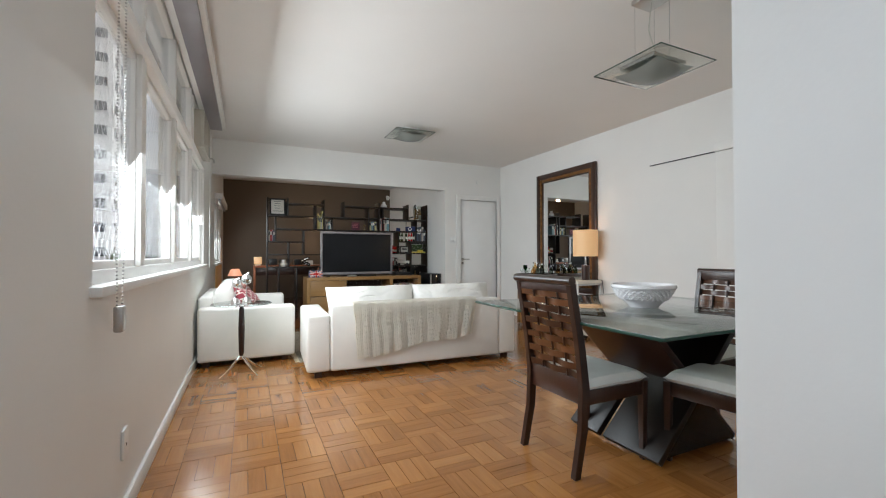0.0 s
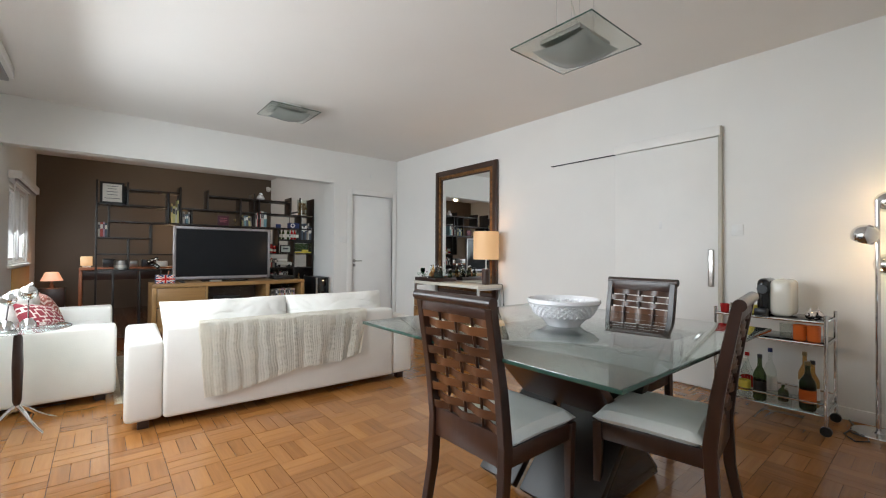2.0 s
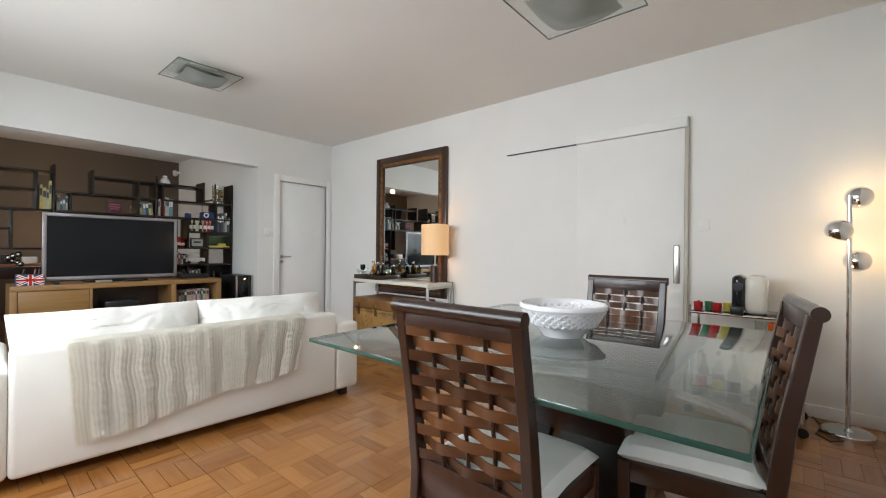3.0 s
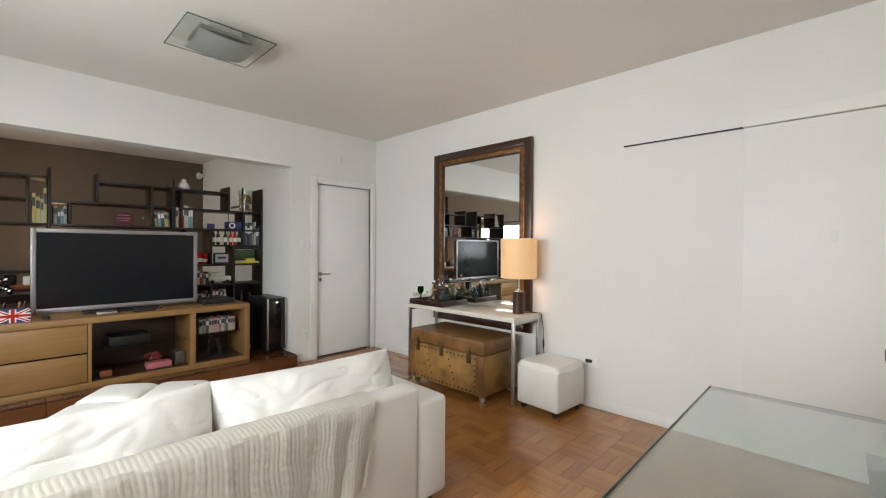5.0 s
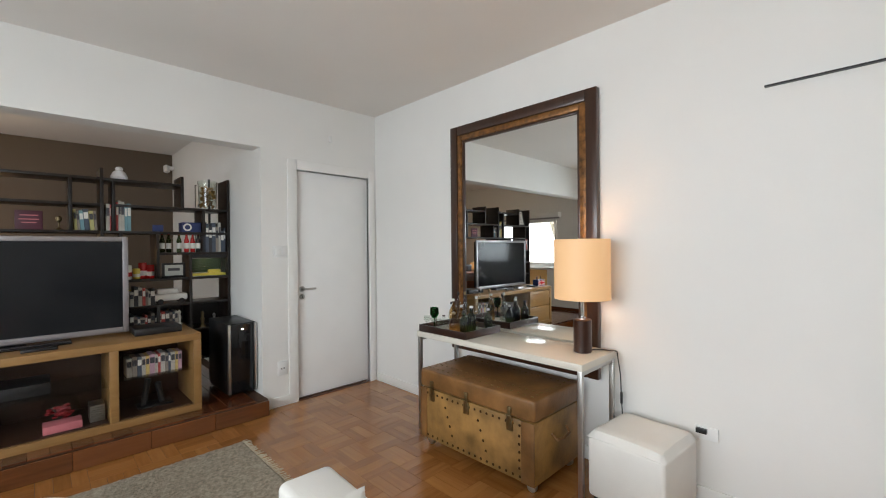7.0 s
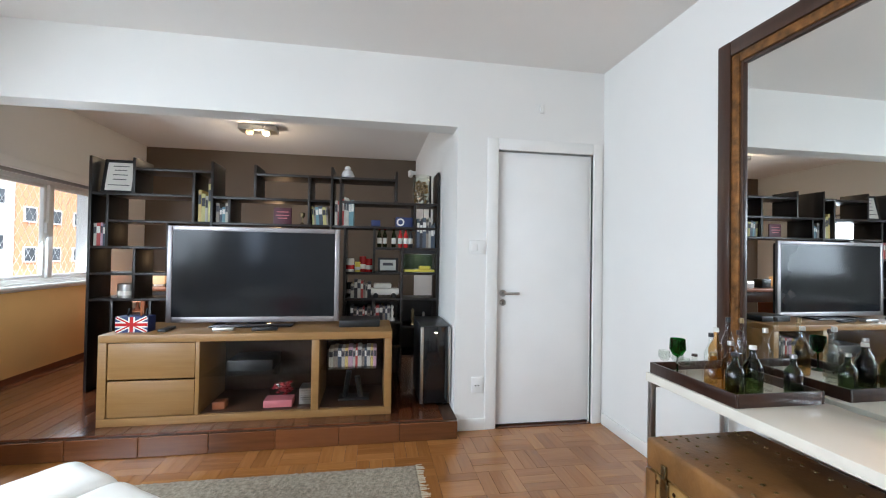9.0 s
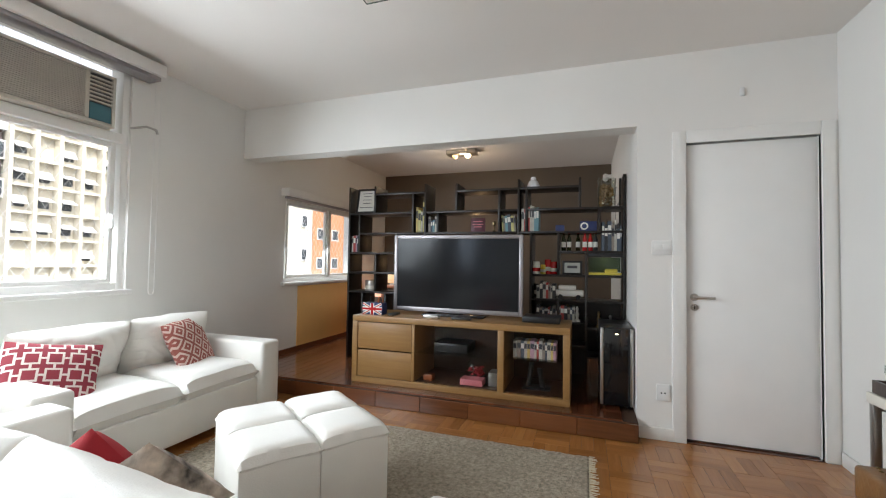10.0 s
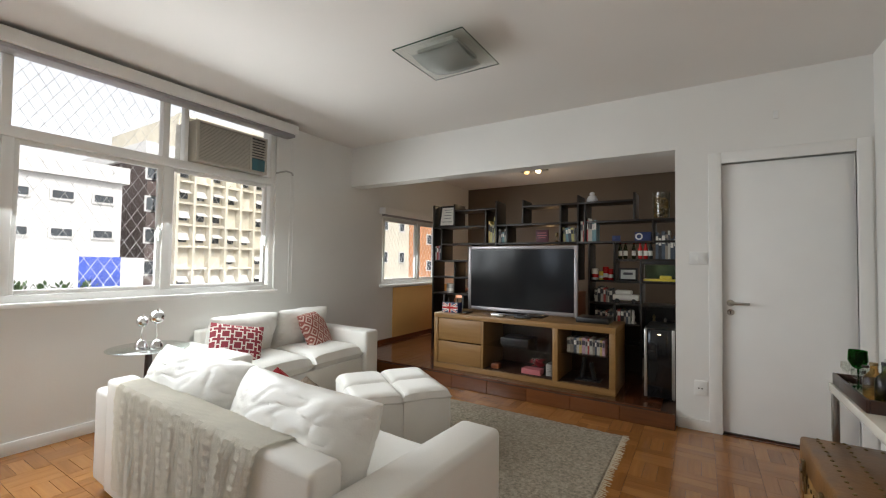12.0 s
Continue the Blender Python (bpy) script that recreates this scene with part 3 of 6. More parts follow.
# ---- loose cushions ----
def patterned(name, c0, c1, kind):
    """Two-colour woven pattern: a lattice of squares or nested diamonds."""
    m = mat(name, c0, 0.85, var=0.08, bump=0.15, bscale=300)
    n, l = m.node_tree.nodes, m.node_tree.links
    b = n["Principled BSDF"]
    tc = n.new("ShaderNodeTexCoord")
    sep = n.new("ShaderNodeSeparateXYZ")
    l.new(tc.outputs["Object"], sep.inputs[0])

    def op(o, a, b2=None, c=None):
        q = n.new("ShaderNodeMath")
        q.operation = o
        for k, x in enumerate((a, b2, c)):
            if x is None:
                continue
            if isinstance(x, (int, float)):
                q.inputs[k].default_value = x
            else:
                l.new(x, q.inputs[k])
        return q.outputs[0]
    k = 10.5 if kind == "lattice" else 8.0
    ax = op("PINGPONG", op("MULTIPLY", sep.outputs[0], k), 0.5)
    ay = op("PINGPONG", op("MULTIPLY", sep.outputs[1], k), 0.5)
    if kind == "lattice":
        d = op("MAXIMUM", ax, ay)
        e = op("MINIMUM", ax, ay)
        line = op("MAXIMUM", op("COMPARE", d, 0.33, 0.055), op("LESS_THAN", op("ADD", e, op("MULTIPLY", op("LESS_THAN", d, 0.33), 1.0)), 0.06))
    else:
        d = op("ADD", ax, ay)
        line = op("LESS_THAN", op("PINGPONG", op("MULTIPLY", d, 3.0), 0.5), 0.22)
    mx = n.new("ShaderNodeMix")
    mx.data_type = "RGBA"
    mx.inputs[6].default_value, mx.inputs[7].default_value = (*c0, 1), (*c1, 1)
    l.new(line, mx.inputs[0])
    l.new(mx.outputs[2], b.inputs["Base Color"])
    return m


M_PATA = patterned("red_lattice_cloth", (0.27, 0.03, 0.045), (0.72, 0.62, 0.56), "lattice")
M_PATB = patterned("terracotta_diamond_cloth", (0.33, 0.10, 0.08), (0.68, 0.52, 0.45), "diamond")


def cushion(label, m, material, size=0.42, th=0.14, seed=1.0):
    bm = bmesh.new()
    pillow(bm, size, size, th, None, 0.008, seed, n=20, power=2.6)
    o = part("throw_pillow", bm, material)
    o.matrix_basis = m
    return tagged(o, label, "pillow", "pillows on the sofas")


cushion("dark red pillow with a white square lattice", pose(0.29, 5.03, 0.54, 58, 10, 66), M_PATA, seed=2.0)
cushion("terracotta pillow with pale nested diamonds", pose(0.22, 5.93, 0.56, 66, -6, 112), M_PATB, seed=3.0)
cushion("plain red pillow leaning on the sofa cushions", pose(1.68, 4.44, 0.52, 62, 30, 176), M_RED, 0.34, 0.12, 4.0)
M_FLORAL = mat("floral_print", (0.4, 0.33, 0.27), 0.85, var=0.9, scale=14, bump=0.1, bscale=300)
cushion("beige floral pillow beside the red one", pose(1.84, 4.46, 0.505, 58, 34, 196), M_FLORAL, 0.32, 0.12, 5.0)

# ---- side table with glass top ----
st = thing("side_table", "round glass side table on a dark post with chrome feet", "table", (0.20, 4.43, 0))
bm = bmesh.new()
lathe(bm, [(0.001, 0.628), (0.246, 0.628), (0.252, 0.632), (0.252, 0.635), (0.246, 0.639), (0.001, 0.639)], seg=48)
part("tabletop", bm, M_GREENISH, st, "clear glass top")
bm = bmesh.new()
lathe(bm, [(0.012, 0.16), (0.022, 0.19), (0.027, 0.4), (0.022, 0.58), (0.016, 0.60)], seg=20)
part("post", bm, M_CHAIR, st, "turned dark wooden post")
bm = bmesh.new()
lathe(bm, [(0.016, 0.6), (0.05, 0.622), (0.05, 0.628)], seg=20)
part("collar", bm, M_CHROME, st)
bm = bmesh.new()
lathe(bm, [(0.018, 0.13), (0.02, 0.165)], seg=20)
part("foot_hub", bm, M_CHROME, st)
for k in range(4):
    a = radians(38 + 90 * k)
    bm = bmesh.new()
    pts = [(r * math.cos(a), r * math.sin(a), z) for r, z in ((0.012, 0.155), (0.05, 0.13), (0.11, 0.075), (0.17, 0.035), (0.215, 0.012))]
    for q, (p0, p1) in enumerate(zip(pts, pts[1:])):
        rod(bm, p0, p1, 0.014 - 0.002 * q, 0.012 - 0.002 * q, 10)
    part("foot", bm, M_CHROME, st)


def ball_ornament(x, y, h, r, lean):
    o = thing("chrome_ornament", "chrome ball on a thin stem with a round foot", "ornament", (x, y, 0.639), 0, "ornaments on the side table")
    bm = bmesh.new()
    lathe(bm, [(0.001, 0), (0.042, 0), (0.04, 0.02), (0.026, 0.045), (0.004, 0.055), (0.001, 0.056)], seg=20)
    part("foot", bm, M_CHROME, o)
    bm = bmesh.new()
    rod(bm, (0, 0, 0.05), (lean, 0, h), 0.0035, seg=8)
    part("stem", bm, M_CHROME, o)
    bm = bmesh.new()
    ball(bm, (lean, 0, h + r * 0.8), r, 18)
    rod(bm, (lean, 0, h + 1.6 * r), (lean + 0.02, 0, h + 2.1 * r), 0.012, 0.006, 10)
    part("ball", bm, M_CHROME, o)


ball_ornament(0.15, 4.40, 0.15, 0.038, 0.01)
ball_ornament(0.24, 4.46, 0.175, 0.048, 0.0)

# ---- ottomans, rug ----
def ottoman(label, c, w, d, h, rz):
    o = thing("ottoman", label, "ottoman", (c[0], c[1], 0.012), rz, "white tufted ottomans")
    boxes("body", M_LEATHER, o, ((-w / 2, -d / 2, 0.02), (w / 2, d / 2, h - 0.05)), bev=0.012)
    for k in (-1, 1):
        bm = bmesh.new()
        lo, hi = ((-w / 2, -d / 2, 0), (w / 2, 0, 0)) if k < 0 else ((-w / 2, 0, 0), (w / 2, d / 2, 0))
        v = pillow(bm, w * 1.03, d / 2 * 1.05, 0.12, Matrix.Translation((0, k * d / 4, h - 0.052)), 0.003, 7, n=20, power=6)
        part("tuft", bm, M_LEATHER, o)
    for x in (-1, 1):
        for y in (-1, 1):
            boxes("foot", M_BLACK, o, ((x * (w / 2 - 0.05) - 0.02, y * (d / 2 - 0.05) - 0.02, 0.0), (x * (w / 2 - 0.05) + 0.02, y * (d / 2 - 0.05) + 0.02, 0.02)), bev=0)
    return o


ottoman("white leather ottoman with a stitched cross seam on the rug", (1.602, 5.184), 0.333, 0.635, 0.425, 54.5)
ottoman("white leather ottoman pushed against its twin", (1.790, 5.458), 0.333, 0.635, 0.425, 54.5)

rug = thing("rug", "grey-beige shaggy woven rug with fringed ends", "rug", (0, 0, 0))
bm = bmesh.new()
v, fc = [], []
RX0, RX1, RY0, RY1 = 0.72, 3.07, 4.62, 6.37
nx, ny = 150, 110
gr = [[bm.verts.new((RX0 + (RX1 - RX0) * i / nx, RY0 + (RY1 - RY0) * j / ny, (0.0 if i in (0, nx) or j in (0, ny) else 0.008 + 0.004 * noise.noise(Vector((i * 0.9, j * 0.5, 0))) + rng.uniform(0, 0.0025)))) for j in range(ny + 1)] for i in range(nx + 1)]
for i in range(nx):
    for j in range(ny):
        bm.faces.new((gr[i][j], gr[i + 1][j], gr[i + 1][j + 1], gr[i][j + 1]))
part("rug_body", bm, M_RUG, rug, smooth=False)
for x, s in ((RX1, 1), (RX0, -1)):
    bm = bmesh.new()
    y = RY0 + 0.01
    while y < RY1:
        L = rng.uniform(0.025, 0.05)
        rod(bm, (x - 0.004 * s, y, 0.005), (x + s * L, y + rng.uniform(-0.012, 0.012), 0.003), 0.003, 0.002, 5)
        y += 0.014
    part("fringe", bm, M_FRINGE, rug, "pale knotted fringe")

# ---- console table, mirror, trunk, pouf ----
ct = thing("console_table", "cream lacquered console table on slim chrome legs", "table", (0, 0, 0))
boxes("tabletop", M_LACQ, ct, ((4.075, 4.325, 0.695), (4.495, 5.645, 0.735)), bev=0.003)
for x in (4.08, 4.468):
    for y in (4.33, 5.612):
        boxes("leg", M_STEEL, ct, ((x, y, 0), (x + 0.026, y + 0.026, 0.695)), bev=0.002)
boxes("side_rail", M_STEEL, ct, ((4.106, 5.614, 0.67), (4.468, 5.636, 0.695)), bev=0.001)
boxes("side_rail", M_STEEL, ct, ((4.106, 4.332, 0.67), (4.468, 4.354, 0.695)), bev=0.001)

mr = thing("wall_mirror", "tall mirror in a dark brown frame with gilt inner band", "mirror", (0, 0, 0))
MY0, MY1, MZ0, MZ1 = 4.435, 5.695, 0.53, 2.345


def frame_ring(x0, x1, o, w):
    return [((x0, MY0 + o, MZ0 + o), (x1, MY0 + o + w, MZ1 - o)), ((x0, MY1 - o - w, MZ0 + o), (x1, MY1 - o, MZ1 - o)),
            ((x0, MY0 + o + w, MZ0 + o), (x1, MY1 - o - w, MZ0 + o + w)), ((x0, MY0 + o + w, MZ1 - o - w), (x1, MY1 - o - w, MZ1 - o))]


for spec in frame_ring(EX - 0.05, EX - 0.004, 0.0, 0.075):
    boxes("outer_frame", M_MFRAME, mr, spec, bev=0.008)
for spec in frame_ring(EX - 0.042, EX - 0.004, 0.075, 0.045):
    boxes("gilt_band", M_GILT, mr, spec, bev=0.006, label="worn gilt inner band")
for spec in frame_ring(EX - 0.036, EX - 0.004, 0.12, 0.016):
    boxes("inner_lip", M_MFRAME, mr, spec, bev=0.004)
boxes("mirror_glass", M_MIRROR, mr, ((EX - 0.022, MY0 + 0.135, MZ0 + 0.135), (EX - 0.012, MY1 - 0.135, MZ1 - 0.135)), bev=0)

tk = thing("trunk", "worn tan leather steamer trunk with nailheads and brass latches", "trunk", (3.94, 4.53, 0))
TD, TW, TB, TL, TT = 0.50, 0.915, 0.055, 0.40, 0.525
boxes("body", M_TRUNK, tk, ((0, 0, TB), (TD, TW, TL)), bev=0.014)
lid = boxes("lid", M_TRUNKT, tk, ((-0.004, -0.004, TL + 0.004), (TD + 0.004, TW + 0.004, TT)), bev=0.016, seg=3)
boxes("corner_strap", M_TRUNKT, tk, ((-0.006, 0.0, TB + 0.004), (0.0, 0.085, TL)), bev=0.002)
boxes("corner_strap", M_TRUNKT, tk, ((-0.006, TW - 0.06, TB + 0.004), (0.0, TW, TL)), bev=0.002)


def nailhead(bm, c, n, r=0.0085):
    vs = bmesh.ops.create_uvsphere(bm, u_segments=8, v_segments=5, radius=r)["verts"]
    bmesh.ops.scale(bm, vec=[0.5 if abs(n[i]) else 1 for i in range(3)], verts=vs)
    bmesh.ops.translate(bm, vec=c, verts=vs)


bm = bmesh.new()
nailhead(bm, (0, 0, 0), (1, 0, 0))
nf = mesh_of("nailhead", bm, M_NAIL)
bm = bmesh.new()
nailhead(bm, (0, 0, 0), (0, 0, 1), 0.0075)
nt = mesh_of("nailhead_top", bm, M_BRASS)
spots = []
for y in np.arange(0.05, TW, 0.047):
    spots += [(-0.001, y, TB + 0.03, nf), (-0.001, y, TL - 0.03, nf)]
    spots += [(0.055, y, TT + 0.001, nt), (0.14, y, TT + 0.001, nt), (TD - 0.09, y, TT + 0.001, nt)]
for z in np.arange(TB + 0.075, TL - 0.05, 0.045):
    spots += [(-0.001, y, z, nf) for y in (0.1, TW - 0.05)]
for y in (0.34, 0.62):
    spots += [(-0.001, y + q * 0.02, TB + 0.09 + q * 0.055, nf) for q in range(4)]
for x in np.arange(0.05, TD, 0.05):
    spots += [(x, 0.045, TT + 0.001, nt), (x, TW - 0.045, TT + 0.001, nt)]
for x, y, z, me in spots:
    o = new("nailhead", me)
    o.parent, o.location = tk, (x, y, z)
for y in (0.16, 0.49, 0.80):
    bm = bmesh.new()
    box(bm, (-0.012, y - 0.022, TL - 0.075), (-0.003, y + 0.022, TL - 0.005), 0.004)
    box(bm, (-0.016, y - 0.014, TL - 0.03), (-0.003, y + 0.014, TL + 0.06), 0.005)
    rod(bm, (-0.016, y - 0.016, TL + 0.012), (-0.016, y + 0.016, TL + 0.012), 0.006, seg=8)
    part("latch", bm, M_BRASS, tk, "old brass latch")
bm = bmesh.new()
tube(bm, [(0.17, -0.003, 0.30), (0.18, -0.03, 0.27), (0.25, -0.036, 0.262), (0.32, -0.03, 0.27), (0.33, -0.003, 0.30)], 0.008)
part("handle", bm, M_TRUNKT, tk, "leather side handle")


def caster(parent, x, y, h, material):
    bm = bmesh.new()
    rod(bm, (x - 0.012, y, h * 0.5), (x + 0.012, y, h * 0.5), h * 0.5, seg=14)
    rod(bm, (x, y, h * 0.6), (x, y, h + 0.004), 0.008, seg=8)
    part("caster", bm, material, parent)


for x in (0.05, TD - 0.05):
    for y in (0.05, TW - 0.05):
        caster(tk, x, y, TB, M_STEEL)

pf = thing("pouf", "white leather cube pouf on small black casters", "pouf", (4.07, 3.925, 0), -5)
bm = bmesh.new()
box(bm, (0, 0, 0.05), (0.39, 0.39, 0.365), 0.02, 3)
part("body", bm, M_LEATHER, pf)
bm = bmesh.new()
pillow(bm, 0.395, 0.395, 0.09, Matrix.Translation((0.195, 0.195, 0.36)), 0.002, 3, n=18, power=8)
part("top_pad", bm, M_LEATHER, pf)
for x in (0.05, 0.35):
    for y in (0.05, 0.35):
        caster(pf, x, y, 0.05, M_BLACK)

# table lamp
tl = thing("table_lamp", "lit table lamp with linen drum shade and dark leather base", "lamp", (4.34, 4.455, 0.735))
bm = bmesh.new()
lathe(bm, [(0.048, 0.0), (0.052, 0.004), (0.052, 0.19), (0.046, 0.196)], seg=28)
part("base", bm, M_CHAIR, tl)
bm = bmesh.new()
rod(bm, (0, 0, 0.19), (0, 0, 0.40), 0.011)
rod(bm, (0, 0, 0.19), (0, 0, 0.21), 0.02)
part("stem", bm, M_CHROME, tl)
bm = bmesh.new()
lathe(bm, [(0.16, 0.315), (0.16, 0.665), (0.156, 0.665), (0.156, 0.315), (0.16, 0.315)], seg=40, close=False)
sh = part("shade", bm, M_SHADE, tl, "glowing linen drum shade")
bm = bmesh.new()
ball(bm, (0, 0, 0.44), 0.032, 14)
part("light_bulb", bm, M_LIT, tl)
bulb("table_lamp_light", (4.34, 4.455, 1.24), 1.9, r=0.05)
bm = bmesh.new()
tube(bm, [(4.39, 4.43, 0.742), (4.45, 4.38, 0.74), (4.49, 4.315, 0.735), (4.50, 4.30, 0.6), (4.49, 4.29, 0.45), (4.51, 4.29, 0.30), (4.53, 4.20, 0.12)], 0.0035, 6)
box(bm, (4.483, 4.283, 0.43), (4.497, 4.297, 0.50), 0.004)
cord = part("power_cord", bm, M_BLACK, tl, "thin black cord with an inline switch")
cord.location = (-4.34, -4.455, -0.735)


# ---- bottles and glasses ----
def bottle(x, y, z, h, r, glass, cap, label, neck=0.35, tag=None, group="bottles", square=False):
    o = thing("bottle", label, "bottle", (x, y, z), rng.uniform(0, 90), group)
    bm = bmesh.new()
    prof = [(r * 0.9, 0), (r, 0.006), (r, h * (0.93 - neck)), (r * 0.8, h * (1.0 - neck)), (r * 0.36, h * (1.12 - neck)), (r * 0.32, h * 0.93)]
    lathe(bm, prof, seg=4 if square else 16)
    part("glass_body", bm, glass, o)
    bm = bmesh.new()
    lathe(bm, [(r * 0.36, h * 0.92), (r * 0.4, h * 0.925), (r * 0.38, h)], seg=12)
    part("stopper", bm, cap, o)
    if tag:
        bm = bmesh.new()
        lathe(bm, [(r * 1.015, h * 0.16), (r * 1.015, h * (0.8 - neck))], seg=16, close=False)
        part("paper_label", bm, tag, o)
    return o


tray = thing("serving_tray", "dark brown wooden tray with pale cane floor", "tray", (0, 0, 0.735))
TX0, TX1, TY0, TY1 = 4.085, 4.47, 5.16, 5.63
boxes("tray_floor", M_LACQ, tray, ((TX0 + 0.01, TY0 + 0.01, 0.002), (TX1 - 0.01, TY1 - 0.01, 0.012)), bev=0)
boxes("rim", M_CHAIR, tray, ((TX0, TY0, 0), (TX0 + 0.012, TY1, 0.05)), ((TX1 - 0.012, TY0, 0), (TX1, TY1, 0.05)), ((TX0 + 0.012, TY0, 0), (TX1 - 0.012, TY0 + 0.012, 0.05)), ((TX0 + 0.012, TY1 - 0.012, 0), (TX1 - 0.012, TY1, 0.05)), bev=0.003)
TZ = 0.748
CAPS = [M_BLACK, M_STEEL, M_BRASS, M_PAPER, M_CHAIR]
for k, (x, y, h, r, g, sq) in enumerate([(4.16, 5.24, 0.17, 0.032, M_BOTGREEN, 0), (4.20, 5.30, 0.20, 0.030, M_AMBER, 0), (4.15, 5.33, 0.15, 0.034, M_AMBER, 0),
        (4.26, 5.26, 0.19, 0.034, M_BOTGREEN, 0), (4.30, 5.36, 0.23, 0.028, M_CLEAR, 1), (4.22, 5.42, 0.21, 0.026, M_CLEAR, 0), (4.36, 5.30, 0.25, 0.026, M_CLEAR, 0),
        (4.38, 5.43, 0.27, 0.024, M_CLEAR, 1), (4.30, 5.48, 0.22, 0.03, M_AMBER, 0), (4.15, 5.43, 0.12, 0.03, M_CLEAR, 0), (4.40, 5.52, 0.26, 0.026, M_CLEAR, 0), (4.40, 5.22, 0.16, 0.03, M_BOTGREEN, 0)]):
    bottle(x, y, TZ, h, r, g, CAPS[k % 5], ["small dark green liqueur bottle in the tray", "small amber liqueur bottle in the tray", "clear glass decanter in the tray"][0 if g is M_BOTGREEN else 1 if g is M_AMBER else 2],
           tag=None, group="bottles in the tray", square=bool(sq))


def goblet(x, y, z, h, r, glass, label, group="glasses in the tray"):
    o = thing("goblet", label, "glass", (x, y, z), 0, group)
    bm = bmesh.new()
    lathe(bm, [(r * 0.8, 0), (r * 0.75, 0.004), (0.004, 0.012), (0.004, h * 0.5), (r * 0.6, h * 0.56), (r, h * 0.72), (r * 0.92, h), (r * 0.88, h), (r * 0.94, h * 0.73), (0.002, h * 0.56)], seg=20)
    part("glass_body", bm, glass, o)


goblet(4.15, 5.53, TZ, 0.165, 0.034, M_GGREEN, "green glass goblet on a clear stem")
goblet(4.13, 5.59, TZ, 0.10, 0.026, M_CLEAR, "small clear stemmed glass")
goblet(4.19, 5.58, TZ, 0.085, 0.026, M_CLEAR, "small clear stemmed glass")
goblet(4.14, 5.48, TZ, 0.09, 0.026, M_CLEAR, "small clear stemmed glass")

# ---- dining table, chairs, bowl ----
dt = thing("dining_table", "square glass dining table on crossed dark wooden slabs", "table", (0, 0, 0))
DX0, DX1, DY0, DY1, DZ = 1.69, 3.215, 1.335, 2.771, 0.75
bm = bmesh.new()
box(bm, (DX0, DY0, DZ - 0.016), (DX1, DY1, DZ), 0.004)
part("tabletop", bm, [M_GREENISH], dt, "thick greenish glass top")
e = 0.006
boxes("glass_edge", M_EDGE, dt, ((DX0 - e, DY0 - e, DZ - 0.015), (DX0 - 0.001, DY1 + e, DZ - 0.001)), ((DX1 + 0.001, DY0 - e, DZ - 0.015), (DX1 + e, DY1 + e, DZ - 0.001)),
      ((DX0 - 0.001, DY0 - e, DZ - 0.015), (DX1 + 0.001, DY0 - 0.001, DZ - 0.001)), ((DX0 - 0.001, DY1 + 0.001, DZ - 0.015), (DX1 + 0.001, DY1 + e, DZ - 0.001)), bev=0.002, label="polished dark green glass edge")
BC = (2.45, 1.99)


def slab(lo_pt, hi_pt, y0, y1, th):
    """A tilted slab that rises from one side of the base to the other."""
    b2 = bmesh.new()
    dx, dz = hi_pt[0] - lo_pt[0], hi_pt[1] - lo_pt[1]
    L = math.hypot(dx, dz)
    q = Matrix.Translation(((lo_pt[0] + hi_pt[0]) / 2, 0, (lo_pt[1] + hi_pt[1]) / 2)) @ Matrix.Rotation(-math.atan2(dz, dx), 4, "Y")
    box(b2, (-L / 2, y0, -th / 2), (L / 2, y1, th / 2), 0.004, m=q)
    return b2


part("slab", slab((BC[0] - 0.34, 0.02), (BC[0] + 0.36, DZ - 0.036), BC[1] - 0.32, BC[1] + 0.04, 0.04), M_WENGE, dt)
part("slab", slab((BC[0] + 0.34, 0.02), (BC[0] - 0.36, DZ - 0.036), BC[1] - 0.28, BC[1] + 0.28, 0.04), M_CHAIR, dt)
part("slab", slab((BC[0] - 0.34, 0.02), (BC[0] + 0.36, DZ - 0.036), BC[1] + 0.08, BC[1] + 0.30, 0.04), M_WENGE, dt)
boxes("top_plate", M_GLOSSB, dt, ((BC[0] - 0.46, BC[1] - 0.42, DZ - 0.03), (BC[0] + 0.46, BC[1] + 0.34, DZ - 0.017)), bev=0.002, label="black plate under the glass")
bm = bmesh.new()
v = [bm.verts.new(p) for p in ((BC[0] - 0.31, BC[1] - 0.30, 0.03), (BC[0] + 0.31, BC[1] - 0.30, 0.03), (BC[0], BC[1] - 0.30, 0.37))]
bm.faces.new(v)
r = bmesh.ops.extrude_face_region(bm, geom=bm.faces[:])
bmesh.ops.translate(bm, vec=(0, 0.03, 0), verts=[x for x in r["geom"] if isinstance(x, bmesh.types.BMVert)])
part("end_panel", bm, M_GLOSSB, dt, "dark glossy triangular panel")


